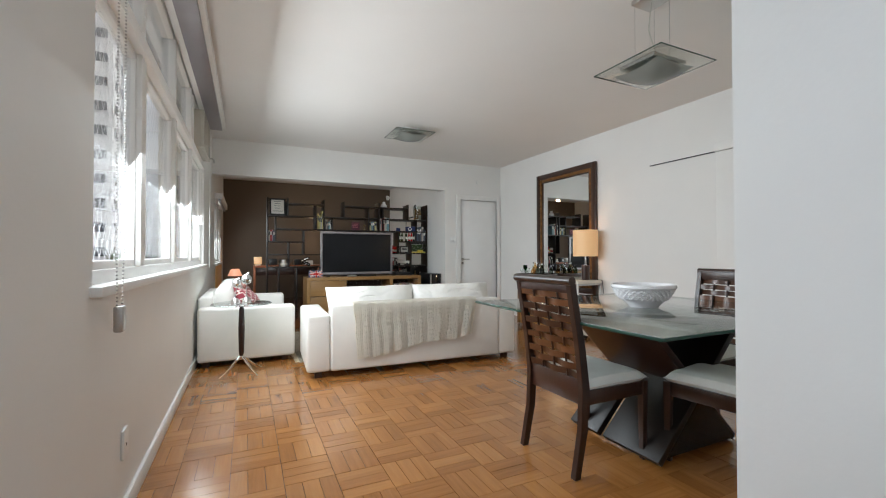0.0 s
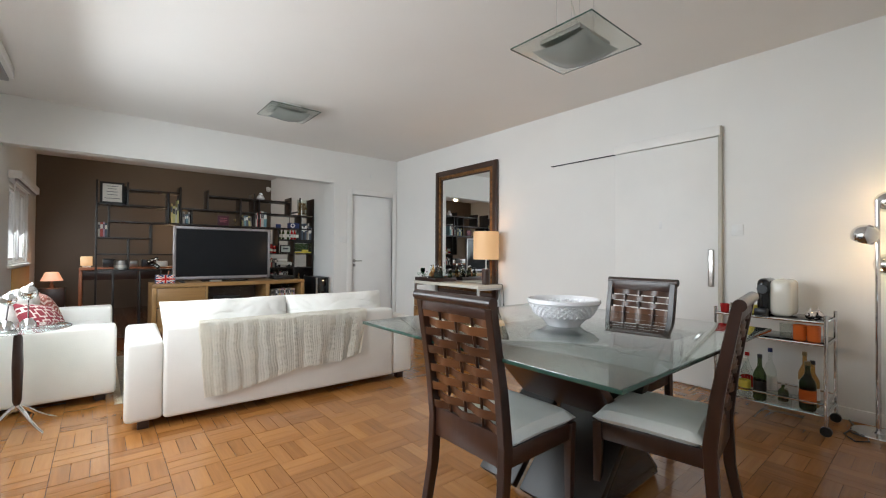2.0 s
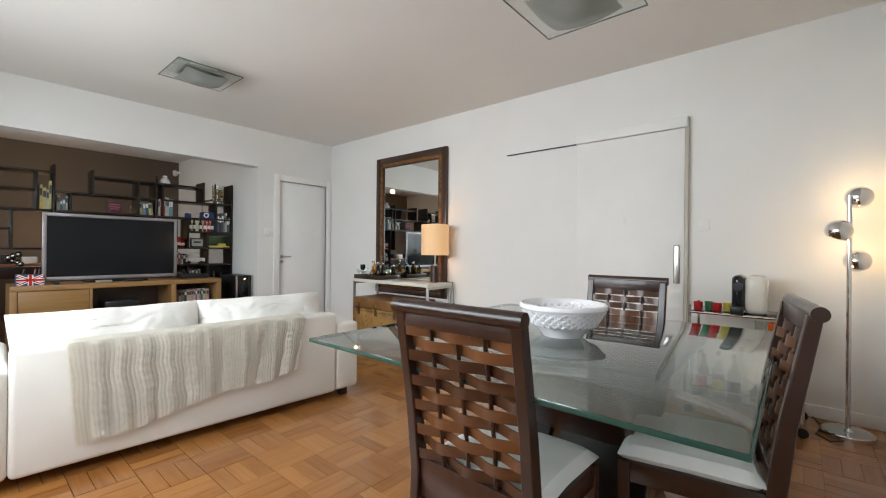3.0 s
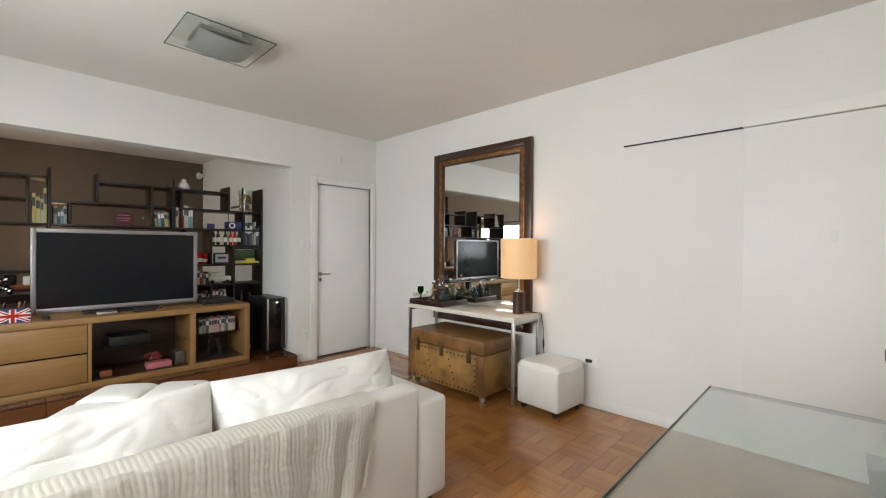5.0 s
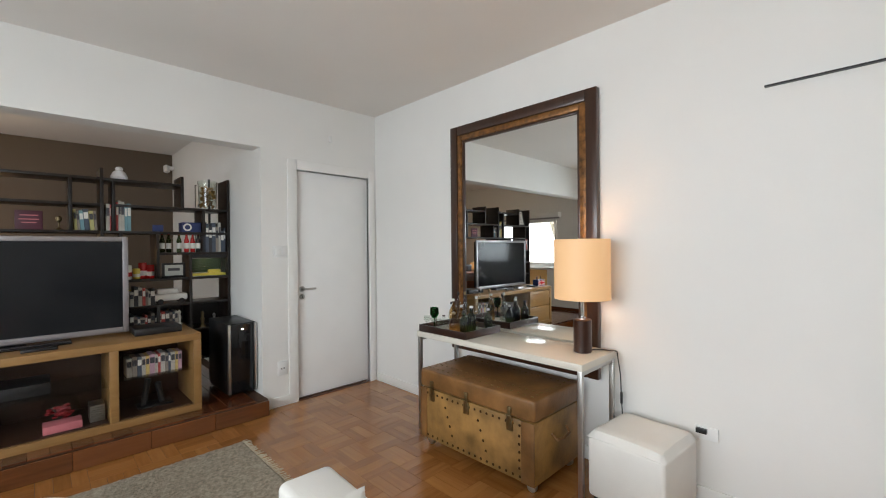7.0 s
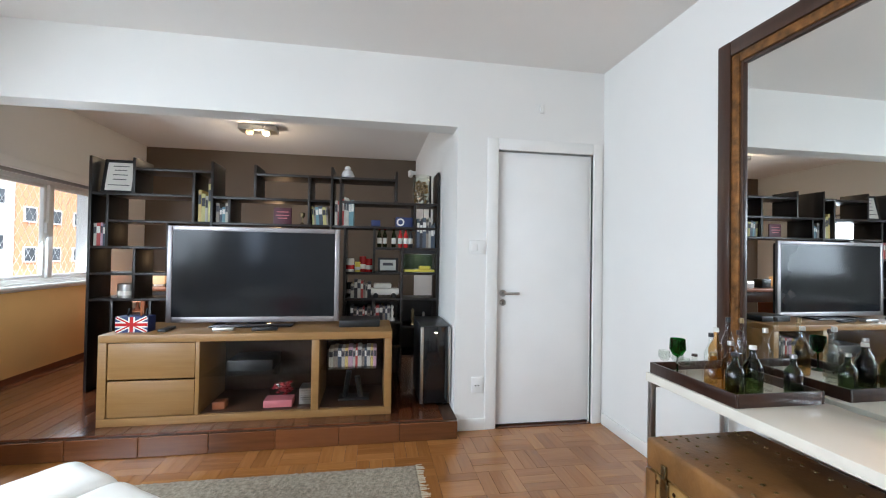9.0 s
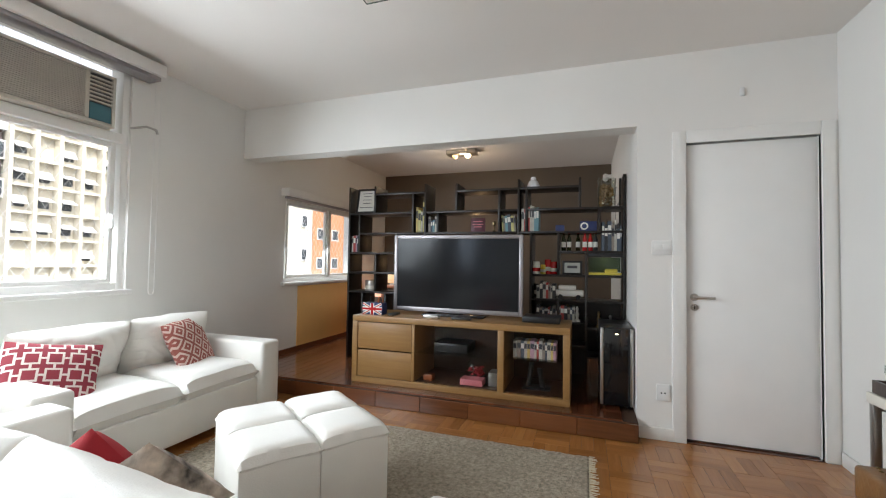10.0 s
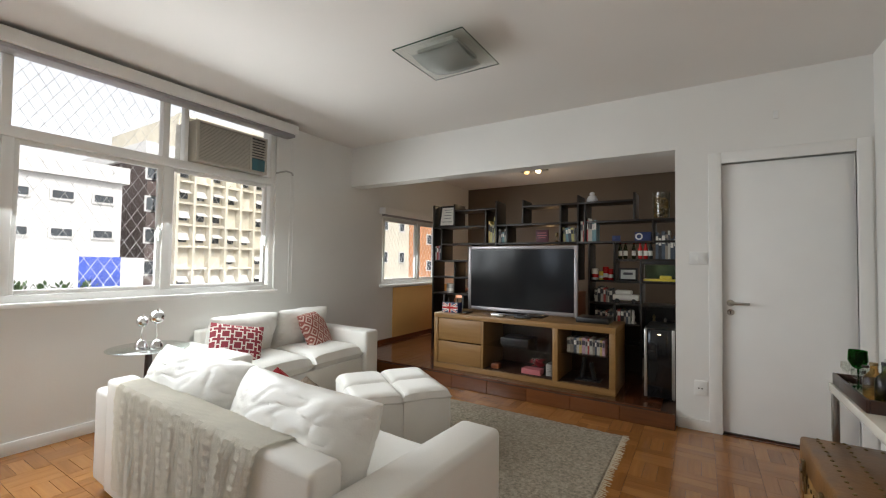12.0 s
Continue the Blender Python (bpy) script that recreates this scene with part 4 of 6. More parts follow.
def make_chair():
    """Dining chair; seat faces +y, origin on the floor under the seat's middle."""
    c = thing("dining_chair", "dark wooden dining chair with woven slat back and grey seat", "chair", (0, 0, 0), 0, "chairs round the dining table")
    W, D = 0.44, 0.44
    sh = 0.43
    for s in (-1, 1):
        bm = bmesh.new()
        box(bm, (s * (W / 2 - 0.02) - 0.019, D / 2 - 0.04, 0), (s * (W / 2 - 0.02) + 0.019, D / 2 - 0.002, sh - 0.02), 0.003)
        for x in bm.verts:
            if x.co.z < 0.01:
                x.co.x += (s * (W / 2 - 0.02) - x.co.x) * 0.3
                x.co.y += (D / 2 - 0.02 - x.co.y) * 0.3
        part("front_leg", bm, M_CHAIR, c)
        bm = bmesh.new()
        prof = [(-D / 2 - 0.045, 0.0, 0.018), (-D / 2 + 0.0, 0.22, 0.021), (-D / 2 + 0.012, 0.42, 0.024), (-D / 2 - 0.012, 0.62, 0.022), (-D / 2 - 0.07, 0.94, 0.018)]
        rings = []
        for y, z, h in prof:
            rings.append([bm.verts.new((s * (W / 2 - 0.018) + a * 0.017, y + b * h, z)) for a, b in ((-1, -1), (1, -1), (1, 1), (-1, 1))])
        for a, b in zip(rings, rings[1:]):
            for k in range(4):
                bm.faces.new((a[k], a[(k + 1) % 4], b[(k + 1) % 4], b[k]))
        bm.faces.new(rings[0][::-1]), bm.faces.new(rings[-1])
        bmesh.ops.bevel(bm, geom=bm.edges[:], offset=0.003, segments=1, affect="EDGES")
        part("back_leg", bm, M_CHAIR, c)

    def ysplay(z):
        return float(np.interp(z, [0.42, 0.62, 0.94], [-D / 2 + 0.012, -D / 2 - 0.012, -D / 2 - 0.07]))
    for n2, y, x0, x1 in (("front_rail", D / 2 - 0.03, -W / 2 + 0.04, W / 2 - 0.04),):
        boxes(n2, M_CHAIR, c, ((x0, y - 0.012, sh - 0.09), (x1, y + 0.012, sh - 0.02)), bev=0.002)
    for s in (-1, 1):
        boxes("side_rail", M_CHAIR, c, ((s * (W / 2 - 0.02) - 0.011, -D / 2 + 0.03, sh - 0.09), (s * (W / 2 - 0.02) + 0.011, D / 2 - 0.04, sh - 0.02)), bev=0.002)
    boxes("back_rail", M_CHAIR, c, ((-W / 2 + 0.035, -D / 2 - 0.002, sh - 0.09), (W / 2 - 0.035, -D / 2 + 0.024, sh + 0.03)), bev=0.002)
    bm = bmesh.new()
    pillow(bm, W - 0.004, D - 0.03, 0.085, Matrix.Translation((0, 0.014, sh - 0.002)), 0.001, 1, n=16, power=7)
    part("seat", bm, M_SEAT, c, "pale grey upholstered seat")
    bm = bmesh.new()
    rod(bm, (-W / 2 - 0.004, ysplay(0.94) - 0.008, 0.945), (W / 2 + 0.004, ysplay(0.94) - 0.008, 0.945), 0.022, seg=14)
    box(bm, (-W / 2 + 0.02, ysplay(0.92) - 0.012, 0.885), (W / 2 - 0.02, ysplay(0.92) + 0.012, 0.945), 0.003)
    part("top_rail", bm, M_CHAIR, c)
    # woven back: bowed slats over three hidden uprights
    for s in (-0.095, 0.0, 0.095):
        bm = bmesh.new()
        zs = [0.44, 0.55, 0.66, 0.77, 0.89]
        for a, b in zip(zs, zs[1:]):
            rod(bm, (s, ysplay(a), a), (s, ysplay(b), b), 0.006, seg=6)
        part("upright", bm, M_CHAIR, c)
    n = 11
    for k in range(n):
        z = 0.478 + k * (0.40 / (n - 1)) * 0.985
        bm = bmesh.new()
        N = 24
        rows = []
        ph = math.pi * (k % 2)
        for i in range(N + 1):
            u = i / N
            x = -W / 2 + 0.034 + u * (W - 0.068)
            off = 0.0125 * math.cos(math.pi * u * 4 + ph + math.pi)
            ring = []
            for dz, dy in ((-0.0165, -0.0025), (0.0165, -0.0025), (0.0165, 0.0025), (-0.0165, 0.0025)):
                ring.append(bm.verts.new((x, ysplay(z + dz) + off + dy, z + dz)))
            rows.append(ring)
        for a, b in zip(rows, rows[1:]):
            for q in range(4):
                bm.faces.new((a[q], a[(q + 1) % 4], b[(q + 1) % 4], b[q]))
        bm.faces.new(rows[0][::-1]), bm.faces.new(rows[-1])
        part("slat", bm, M_SLAT, c)
    return c


chair = make_chair()
chair.matrix_basis = pose(1.93, 1.985, 0, 0, 0, -90)
copy_thing(chair, pose(2.465, 1.55, 0, 0, 0, 9))
copy_thing(chair, pose(3.05, 2.045, 0, 0, 0, 90))

bw = thing("fruit_bowl", "white ceramic openwork bowl on the glass table", "bowl", (2.455, 2.04, DZ + 0.0005))
bm = bmesh.new()
lathe(bm, [(0.001, 0.012), (0.075, 0.0), (0.085, 0.0), (0.092, 0.012), (0.125, 0.045), (0.135, 0.055), (0.128, 0.058), (0.118, 0.046), (0.08, 0.016), (0.001, 0.014)], seg=48)
part("foot", bm, M_CERAM, bw)
for s in (1, -1):
    bm = bmesh.new()
    N = 30
    for k in range(N):
        pts = []
        for q in range(7):
            t = q / 6
            a = 2 * math.pi * (k / N) + s * t * 0.55
            rr = 0.130 + 0.043 * t ** 0.8
            pts.append((rr * math.cos(a), rr * math.sin(a), 0.05 + 0.07 * t))
        tube(bm, pts, 0.0085, 6)
    part("lattice", bm, M_CERAM, bw)
bm = bmesh.new()
lathe(bm, [(0.166, 0.115), (0.178, 0.112), (0.186, 0.122), (0.184, 0.136), (0.176, 0.140), (0.169, 0.132), (0.166, 0.115)], seg=48, close=False)
part("rim", bm, M_CERAM, bw)


# ---- pendant and ceiling lights ----
def glass_shade(parent, cx, cy, z, half, under):
    bm = bmesh.new()
    box(bm, (cx - half, cy - half, z), (cx + half, cy + half, z + 0.008), 0.002)
    part("glass_plate", bm, M_CLEAR, parent, "clear square glass plate")
    boxes("plate_edge", M_EDGE, parent, ((cx - half - 0.003, cy - half - 0.003, z + 0.001), (cx - half, cy + half + 0.003, z + 0.007)), ((cx + half, cy - half - 0.003, z + 0.001), (cx + half + 0.003, cy + half + 0.003, z + 0.007)),
          ((cx - half, cy - half - 0.003, z + 0.001), (cx + half, cy - half, z + 0.007)), ((cx - half, cy + half, z + 0.001), (cx + half, cy + half + 0.003, z + 0.007)), bev=0)
    bm = bmesh.new()
    n, h = 14, half * 0.67
    g = [[bm.verts.new((cx + h * u, cy + h * v, z - 0.002 - under * ((1 - u ** 2) * 0.55 + 0.45) * (0.35 + 0.65 * (1 - v ** 2)))) for v in np.linspace(-1, 1, n + 1)] for u in np.linspace(-1, 1, n + 1)]
    for i in range(n):
        for j in range(n):
            bm.faces.new((g[i][j], g[i][j + 1], g[i + 1][j + 1], g[i + 1][j]))
    bmesh.ops.solidify(bm, geom=bm.faces[:], thickness=0.006)
    part("diffuser", bm, M_FROST, parent, "curved frosted glass diffuser")
    boxes("lamp_tray", M_STEEL, parent, ((cx - h * 0.9, cy - h * 0.75, z + 0.01), (cx + h * 0.9, cy + h * 0.75, z + 0.035)), bev=0.004)


pl = thing("pendant_light", "unlit square glass pendant on steel cables over the table", "lamp", (0, 0, 0))
PX, PY, PZ = 2.57, 2.05, 2.25
glass_shade(pl, PX, PY, PZ, 0.245, 0.075)
boxes("canopy", M_STEEL, pl, ((PX - 0.085, PY - 0.085, CZ - 0.03), (PX + 0.085, PY + 0.085, CZ)), bev=0.004)
for sx in (-1, 1):
    for sy in (-1, 1):
        bm = bmesh.new()
        rod(bm, (PX + sx * 0.07, PY + sy * 0.07, PZ + 0.03), (PX + sx * 0.07, PY + sy * 0.07, CZ - 0.03), 0.0012, seg=6)
        part("cable", bm, M_STEEL, pl)
bm = bmesh.new()
tube(bm, [(PX, PY, PZ + 0.03), (PX + 0.03, PY, PZ + 0.12), (PX - 0.02, PY + 0.01, PZ + 0.25), (PX, PY, CZ - 0.03)], 0.004, 6)
part("power_cord", bm, M_CLEAR, pl)

cl = thing("ceiling_light", "unlit square glass flush ceiling light", "lamp", (0, 0, 0))
LX, LY = 2.145, 5.30
boxes("mount", M_WHITE, cl, ((LX - 0.1, LY - 0.1, 2.655), (LX + 0.1, LY + 0.1, CZ)), bev=0.004)
glass_shade(cl, LX, LY, 2.63, 0.255, 0.075)

sp = thing("spot_light", "lit twin ceiling spot in a white square fitting", "lamp", (0, 0, 0))
boxes("housing", M_STEEL, sp, ((1.33, 8.60, 2.60), (1.72, 8.78, 2.66)), bev=0.004)
for x in (1.43, 1.60):
    bm = bmesh.new()
    rod(bm, (x, 8.69, 2.60), (x, 8.68, 2.585), 0.036, seg=20)
    part("bulb_face", bm, M_LIT if x > 1.5 else M_SHADE, sp)
bulb("spot_lamp", (1.52, 8.68, 2.5), 6.0, (1.0, 0.72, 0.42), 0.05)

# ---- television and its cabinet ----
tc = thing("tv_cabinet", "honey oak television cabinet with drawers and glass-fronted bays", "cabinet", (0, 0, SZ))
CX0, CX1, CY0, CY1, CH = 1.07, 2.935, 6.84, 7.36, 0.585
t = 0.05
for nm, lo, hi in (("top_board", (CX0, CY0, CH - t), (CX1, CY1, CH)), ("bottom_board", (CX0, CY0, 0.0), (CX1, CY1, t)), ("side_board", (CX0, CY0, t), (CX0 + t, CY1, CH - t)), ("side_board", (CX1 - t, CY0, t), (CX1, CY1, CH - t)),
                   ("divider", (2.385, CY0, t), (2.435, CY1, CH - t)), ("divider", (1.645, CY0 + 0.004, t), (1.67, CY1, CH - t))):
    boxes(nm, M_OAK, tc, (lo, hi), bev=0.002)
# shade of the bays painted in: dark back, thin dark sheets on the floor
boxes("back_panel", M_OAK_SHADED, tc, ((CX0 + t, CY1 - 0.015, t), (CX1 - t, CY1 - 0.002, CH - t)), bev=0)
boxes("bay_lining", M_OAK_SHADED, tc, ((1.672, CY0 + 0.03, t), (2.383, CY1 - 0.02, t + 0.006)), ((2.437, CY0 + 0.03, t), (CX1 - t - 0.002, CY1 - 0.02, t + 0.006)), bev=0)
for z0, z1 in ((t + 0.006, 0.285), (0.297, CH - t - 0.006)):
    boxes("drawer", M_OAK, tc, ((CX0 + t + 0.005, CY0 + 0.006, z0), (1.641, CY0 + 0.03, z1)), bev=0.003)
boxes("shelf", M_CLEAR, tc, ((1.67, CY0 + 0.06, 0.285), (2.385, CY1 - 0.02, 0.293)), bev=0)
boxes("shelf", M_CLEAR, tc, ((2.435, CY0 + 0.06, 0.305), (CX1 - t, CY1 - 0.02, 0.313)), bev=0)
gd = boxes("glass_door", M_CABG, tc, ((2.437, CY0 + 0.006, t), (CX1 - t - 0.002, CY0 + 0.011, CH - t)), bev=0)
boxes("glass_door", M_CABG, tc, ((1.672, CY0 + 0.006, t), (2.383, CY0 + 0.011, CH - t)), bev=0)
CTOP = SZ + CH

tv = thing("television", "large switched-off flat television in a silver-grey bezel", "television", (0, 0, CTOP))
TX0, TX1, TZ0, TZ1, TY = 1.315, 2.535, 0.025, 0.735, 7.16
boxes("screen", M_SCREEN, tv, ((TX0 + 0.035, TY + 0.006, TZ0 + 0.04), (TX1 - 0.035, TY + 0.012, TZ1 - 0.035)), bev=0)
boxes("bezel", M_BEZEL, tv, ((TX0, TY, TZ0), (TX0 + 0.035, TY + 0.03, TZ1)), ((TX1 - 0.035, TY, TZ0), (TX1, TY + 0.03, TZ1)), ((TX0 + 0.035, TY, TZ0), (TX1 - 0.035, TY + 0.03, TZ0 + 0.04)), ((TX0 + 0.035, TY, TZ1 - 0.035), (TX1 - 0.035, TY + 0.03, TZ1)), bev=0.005)
boxes("rear_case", M_BLACK, tv, ((TX0 + 0.02, TY + 0.03, TZ0 + 0.02), (TX1 - 0.02, TY + 0.075, TZ1 - 0.02)), bev=0.015)
boxes("badge", M_BEZEL, tv, ((1.88, TY - 0.003, TZ0 + 0.014), (1.97, TY, TZ0 + 0.026)), bev=0)
boxes("foot", M_GLOSSB, tv, ((1.64, TY - 0.1, 0.0), (2.21, TY + 0.16, 0.014)), bev=0.005)
boxes("neck", M_BLACK, tv, ((1.86, TY + 0.03, 0.012), (1.99, TY + 0.07, 0.2)), bev=0.005)


def union_box(label, at, w, d, h):
    o = thing("biscuit_tin", label, "box", at)
    boxes("tin_body", M_BLUE, o, ((-w / 2, -d / 2, 0), (w / 2, d / 2, h)), bev=0.003)
    y = -d / 2
    bm = bmesh.new()
    box(bm, (-w / 2 + 0.002, y - 0.0012, h * 0.32), (w / 2 - 0.002, y - 0.0002, h * 0.68))
    box(bm, (-w * 0.1, y - 0.0014, 0.002), (w * 0.1, y - 0.0003, h - 0.002))
    for s in (-1, 1):
        box(bm, (-w * 0.56, -0.0006, -h * 0.11), (w * 0.56, 0.0004, h * 0.11), m=Matrix.Translation((0, y - 0.0004, h / 2)) @ Matrix.Rotation(s * math.atan2(h, w), 4, "Y") @ Matrix.Diagonal((0.93, 1, 1, 1)))
    part("white_cross", bm, M_PAPER, o, smooth=False)
    bm = bmesh.new()
    box(bm, (-w / 2 + 0.002, y - 0.0024, h * 0.41), (w / 2 - 0.002, y - 0.0015, h * 0.59))
    box(bm, (-w * 0.055, y - 0.0026, 0.002), (w * 0.055, y - 0.0016, h - 0.002))
    for s in (-1, 1):
        box(bm, (-w * 0.55, -0.0006, -h * 0.04), (w * 0.55, 0.0004, h * 0.04), m=Matrix.Translation((0, y - 0.0012, h / 2)) @ Matrix.Rotation(s * math.atan2(h, w), 4, "Y") @ Matrix.Diagonal((0.93, 1, 1, 1)))
    part("red_cross", bm, M_REDGL, o, smooth=False)
    for x, mt in ((-0.05, M_BLACK), (0.03, M_DESK), (0.06, M_BLACK)):
        bm = bmesh.new()
        rod(bm, (x, 0, h - 0.01), (x + 0.01, 0, h + 0.05), 0.007, seg=8)
        part("pen", bm, mt, o)


union_box("tin with a red, white and blue crossed flag design", (1.215, 6.98, CTOP), 0.2, 0.1, 0.105)
boxes_on = [("speaker_remote", M_BLACK, (1.40, 7.0), (0.05, 0.16, 0.02), "black remote control on the oak cabinet"), ("game_console", M_BLACK, (2.70, 7.15), (0.3, 0.25, 0.05), "black flat electronic box on the cabinet"),
            ("remote_control", M_BLACK, (2.05, 6.95), (0.17, 0.045, 0.02), "black remote control on the oak cabinet"), ("small_clock", M_STEEL, (1.78, 6.96), (0.14, 0.06, 0.025), "small silver gadget before the television")]
for n2, mt, (x, y), (w, d, h), lb in boxes_on:
    bm = bmesh.new()
    box(bm, (x - w / 2, y - d / 2, CTOP), (x + w / 2, y + d / 2, CTOP + h), 0.006)
    tagged(part(n2, bm, mt), lb, "electronics")


def plain(name, label, cat, material, lo, hi, bev=0.004, group=""):
    bm = bmesh.new()
    box(bm, lo, hi, bev)
    return tagged(part(name, bm, material), label, cat, group)


B0 = SZ + t + 0.007
plain("media_player", "black media player on the glass shelf", "electronics", M_BLACK, (1.80, 6.98, SZ + 0.294), (2.1, 7.25, SZ + 0.37))
plain("gift_box", "small pink gift box in the cabinet", "box", M_PINK, (2.06, 6.90, B0), (2.25, 7.02, B0 + 0.05))
plain("gift_box", "small orange-brown box in the cabinet", "box", M_DESK, (1.73, 6.91, B0), (1.81, 6.99, B0 + 0.05))
bm = bmesh.new()
lathe(bm, [(0.03, 0), (0.09, 0.03), (0.105, 0.08), (0.09, 0.14), (0.06, 0.17)], (2.15, 7.12, B0), seg=20, close=False)
tagged(part("glass_vase", bm, M_CLEAR), "round glass vase of red petals", "vase")
bm = bmesh.new()
for k in range(40):
    a, r = rng.uniform(0, 6.28), rng.uniform(0, 0.07)
    ball(bm, (2.15 + r * math.cos(a), 7.12 + r * math.sin(a), B0 + 0.03 + rng.uniform(0, 0.07)), 0.016, 6, (1, 1, 0.5))
tagged(part("dried_petals", bm, M_RED), "dried red petals in a glass vase", "petals", kind="stuff")
bm = bmesh.new()
for k in range(7):
    box(bm, (2.29, 6.95, B0 + k * 0.016), (2.37, 7.09, B0 + k * 0.016 + 0.013), 0.001)
tagged(part("disc_stack", bm, M_STEEL), "stack of disc cases in the cabinet", "discs")
bm = bmesh.new()
tube(bm, [(2.60, 7.05, B0), (2.63, 7.05, B0 + 0.2)], 0.02, 10)
tube(bm, [(2.72, 7.05, B0), (2.69, 7.05, B0 + 0.16)], 0.02, 10)
box(bm, (2.56, 6.98, B0), (2.78, 7.12, B0 + 0.012), 0.003)
tagged(part("cordless_phone", bm, M_BLACK), "black phone handset stand in the cabinet", "phone")

BOOKC = [(0.5, 0.48, 0.42), (0.07, 0.09, 0.12), (0.45, 0.07, 0.06), (0.16, 0.3, 0.34), (0.6, 0.45, 0.16), (0.03, 0.03, 0.035), (0.55, 0.5, 0.2), (0.28, 0.24, 0.2), (0.5, 0.32, 0.4)]
M_BOOK = [mat("book_cover", c, 0.5, var=0.08, scale=20) for c in BOOKC]


def books(x0, x1, y, z, hmin, hmax, idx, d=0.17, lean=0.0, label="book standing upright on the shelf", group="books on the shelf"):
    x = x0
    k = 0
    while x < x1 - 0.008:
        w = rng.uniform(0.016, 0.034)
        w = min(w, x1 - x)
        h = rng.uniform(hmin, hmax)
        o = thing("book", label, "book", (x, y, z), 0, group)
        bm = bmesh.new()
        q = Matrix.Rotation(lean, 4, "Y")
        box(bm, (0, 0, 0), (w - 0.001, d, h), 0.0015, 1, q)
        part("cover", bm, M_BOOK[idx[k % len(idx)]], o)
        bm = bmesh.new()
        box(bm, (0.002, -0.0008, h * 0.55), (w - 0.003, 0.0, h * 0.85), 0, 1, q)
        part("spine_title", bm, M_PAPER if idx[k % len(idx)] in (1, 2, 3, 5) else M_INK, o)
        x += w
        k += 1


books(2.49, 2.83, 6.95, SZ + 0.3135, 0.13, 0.145, [0, 7, 1, 0, 4, 8, 0, 2], 0.14, label="disc case standing on the glass shelf", group="disc cases in the cabinet")

# ---- open bookcase ----
bc = thing("bookcase", "tall open dark wenge bookcase dividing the study", "shelf", (0, 0, 0))
F, BK, T = 7.60, 7.88, 0.011
R = [0.87, 1.08, 1.295, 1.51, 1.73, 1.94]


def upright(x, z0, z1):
    boxes("upright", M_WENGE, bc, ((x - T, F, z0), (x + T, BK, z1)), bev=0.002)


def board(x0, x1, z):
    boxes("board", M_WENGE, bc, ((x0, F + 0.002, z - T), (x1, BK - 0.002, z + T)), bev=0.002)


for x, z0, z1 in ((0.545, SZ, 2.03), (3.372, SZ, 2.03), (0.67, 1.30, 1.72), (0.86, 1.74, 2.03), (1.31, 1.52, 1.93), (1.45, SZ + CH, 2.03), (1.12, 1.09, 1.50), (0.875, 0.88, 1.285),
                  (1.59, 1.52, 1.72), (1.79, 1.74, 2.02), (2.235, 1.52, 1.93), (2.425, 1.1, 2.03), (2.50, 1.52, 1.93), (2.99, 1.74, 2.02), (3.16, 1.52, 1.72), (2.80, 1.1, 1.50), (3.05, SZ, 1.32), (2.545, SZ, 1.5), (2.80, 0.4, 0.86),
                  (0.72, SZ, 0.86), (1.0, SZ, 0.86)):
    upright(x, z0, z1)
for x0, x1, z in ((0.556, 1.30, R[4]), (0.86, 1.44, R[5]), (0.68, 1.44, R[3]), (0.556, 1.12, R[2]), (0.556, 1.44, R[1]), (0.556, 1.44, R[0]), (1.46, 2.414, R[4]), (1.79, 2.414, R[5]), (1.46, 2.414, R[3]),
                  (2.436, 3.0, R[5]), (2.51, 3.36, R[4]), (2.436, 3.36, R[3]), (2.81, 3.36, R[2] + 0.03), (2.556, 3.36, R[1] + 0.02), (2.556, 3.36, R[0]), (3.06, 3.36, 0.62), (2.556, 3.04, 0.45), (2.556, 3.04, 0.66), (3.06, 3.36, 0.36)):
    board(x0, x1, z)
boxes("back_panel", M_WENGE, bc, ((3.06, BK - 0.012, 0.37), (3.36, BK - 0.002, R[0] - 0.02)), bev=0)
boxes("back_panel", M_WENGE, bc, ((2.556, BK - 0.012, SZ), (3.04, BK - 0.002, 0.85)), bev=0)


def on_row(k):
    return R[k] + T + 0.0005


books(0.56, 0.655, F + 0.03, on_row(2), 0.17, 0.205, [0, 2, 8, 1, 5])
books(1.335, 1.435, F + 0.03, on_row(3), 0.2, 0.33, [4, 6, 0, 6, 0])
books(1.475, 1.57, F + 0.03, on_row(3), 0.12, 0.17, [7, 1, 3, 0])
books(2.26, 2.40, F + 0.03, on_row(3), 0.15, 0.2, [6, 7, 3, 1], lean=-0.08)
books(2.45, 2.485, F + 0.02, on_row(3), 0.2, 0.26, [0, 2])
books(2.515, 2.62, F + 0.02, on_row(3), 0.2, 0.26, [2, 0, 0, 3, 3])
books(3.18, 3.35, F + 0.02, R[2] + 0.03 + T + 0.0005, 0.2, 0.28, [1, 5, 1, 7, 0, 1], 0.2)
books(2.60, 2.78, F + 0.02, R[0] + T + 0.0005, 0.12, 0.18, [0, 5, 0, 2, 7], 0.15)
books(2.60, 2.95, F + 0.03, 0.66 + T + 0.0005, 0.10, 0.15, [5, 7, 1, 0, 2], 0.15)

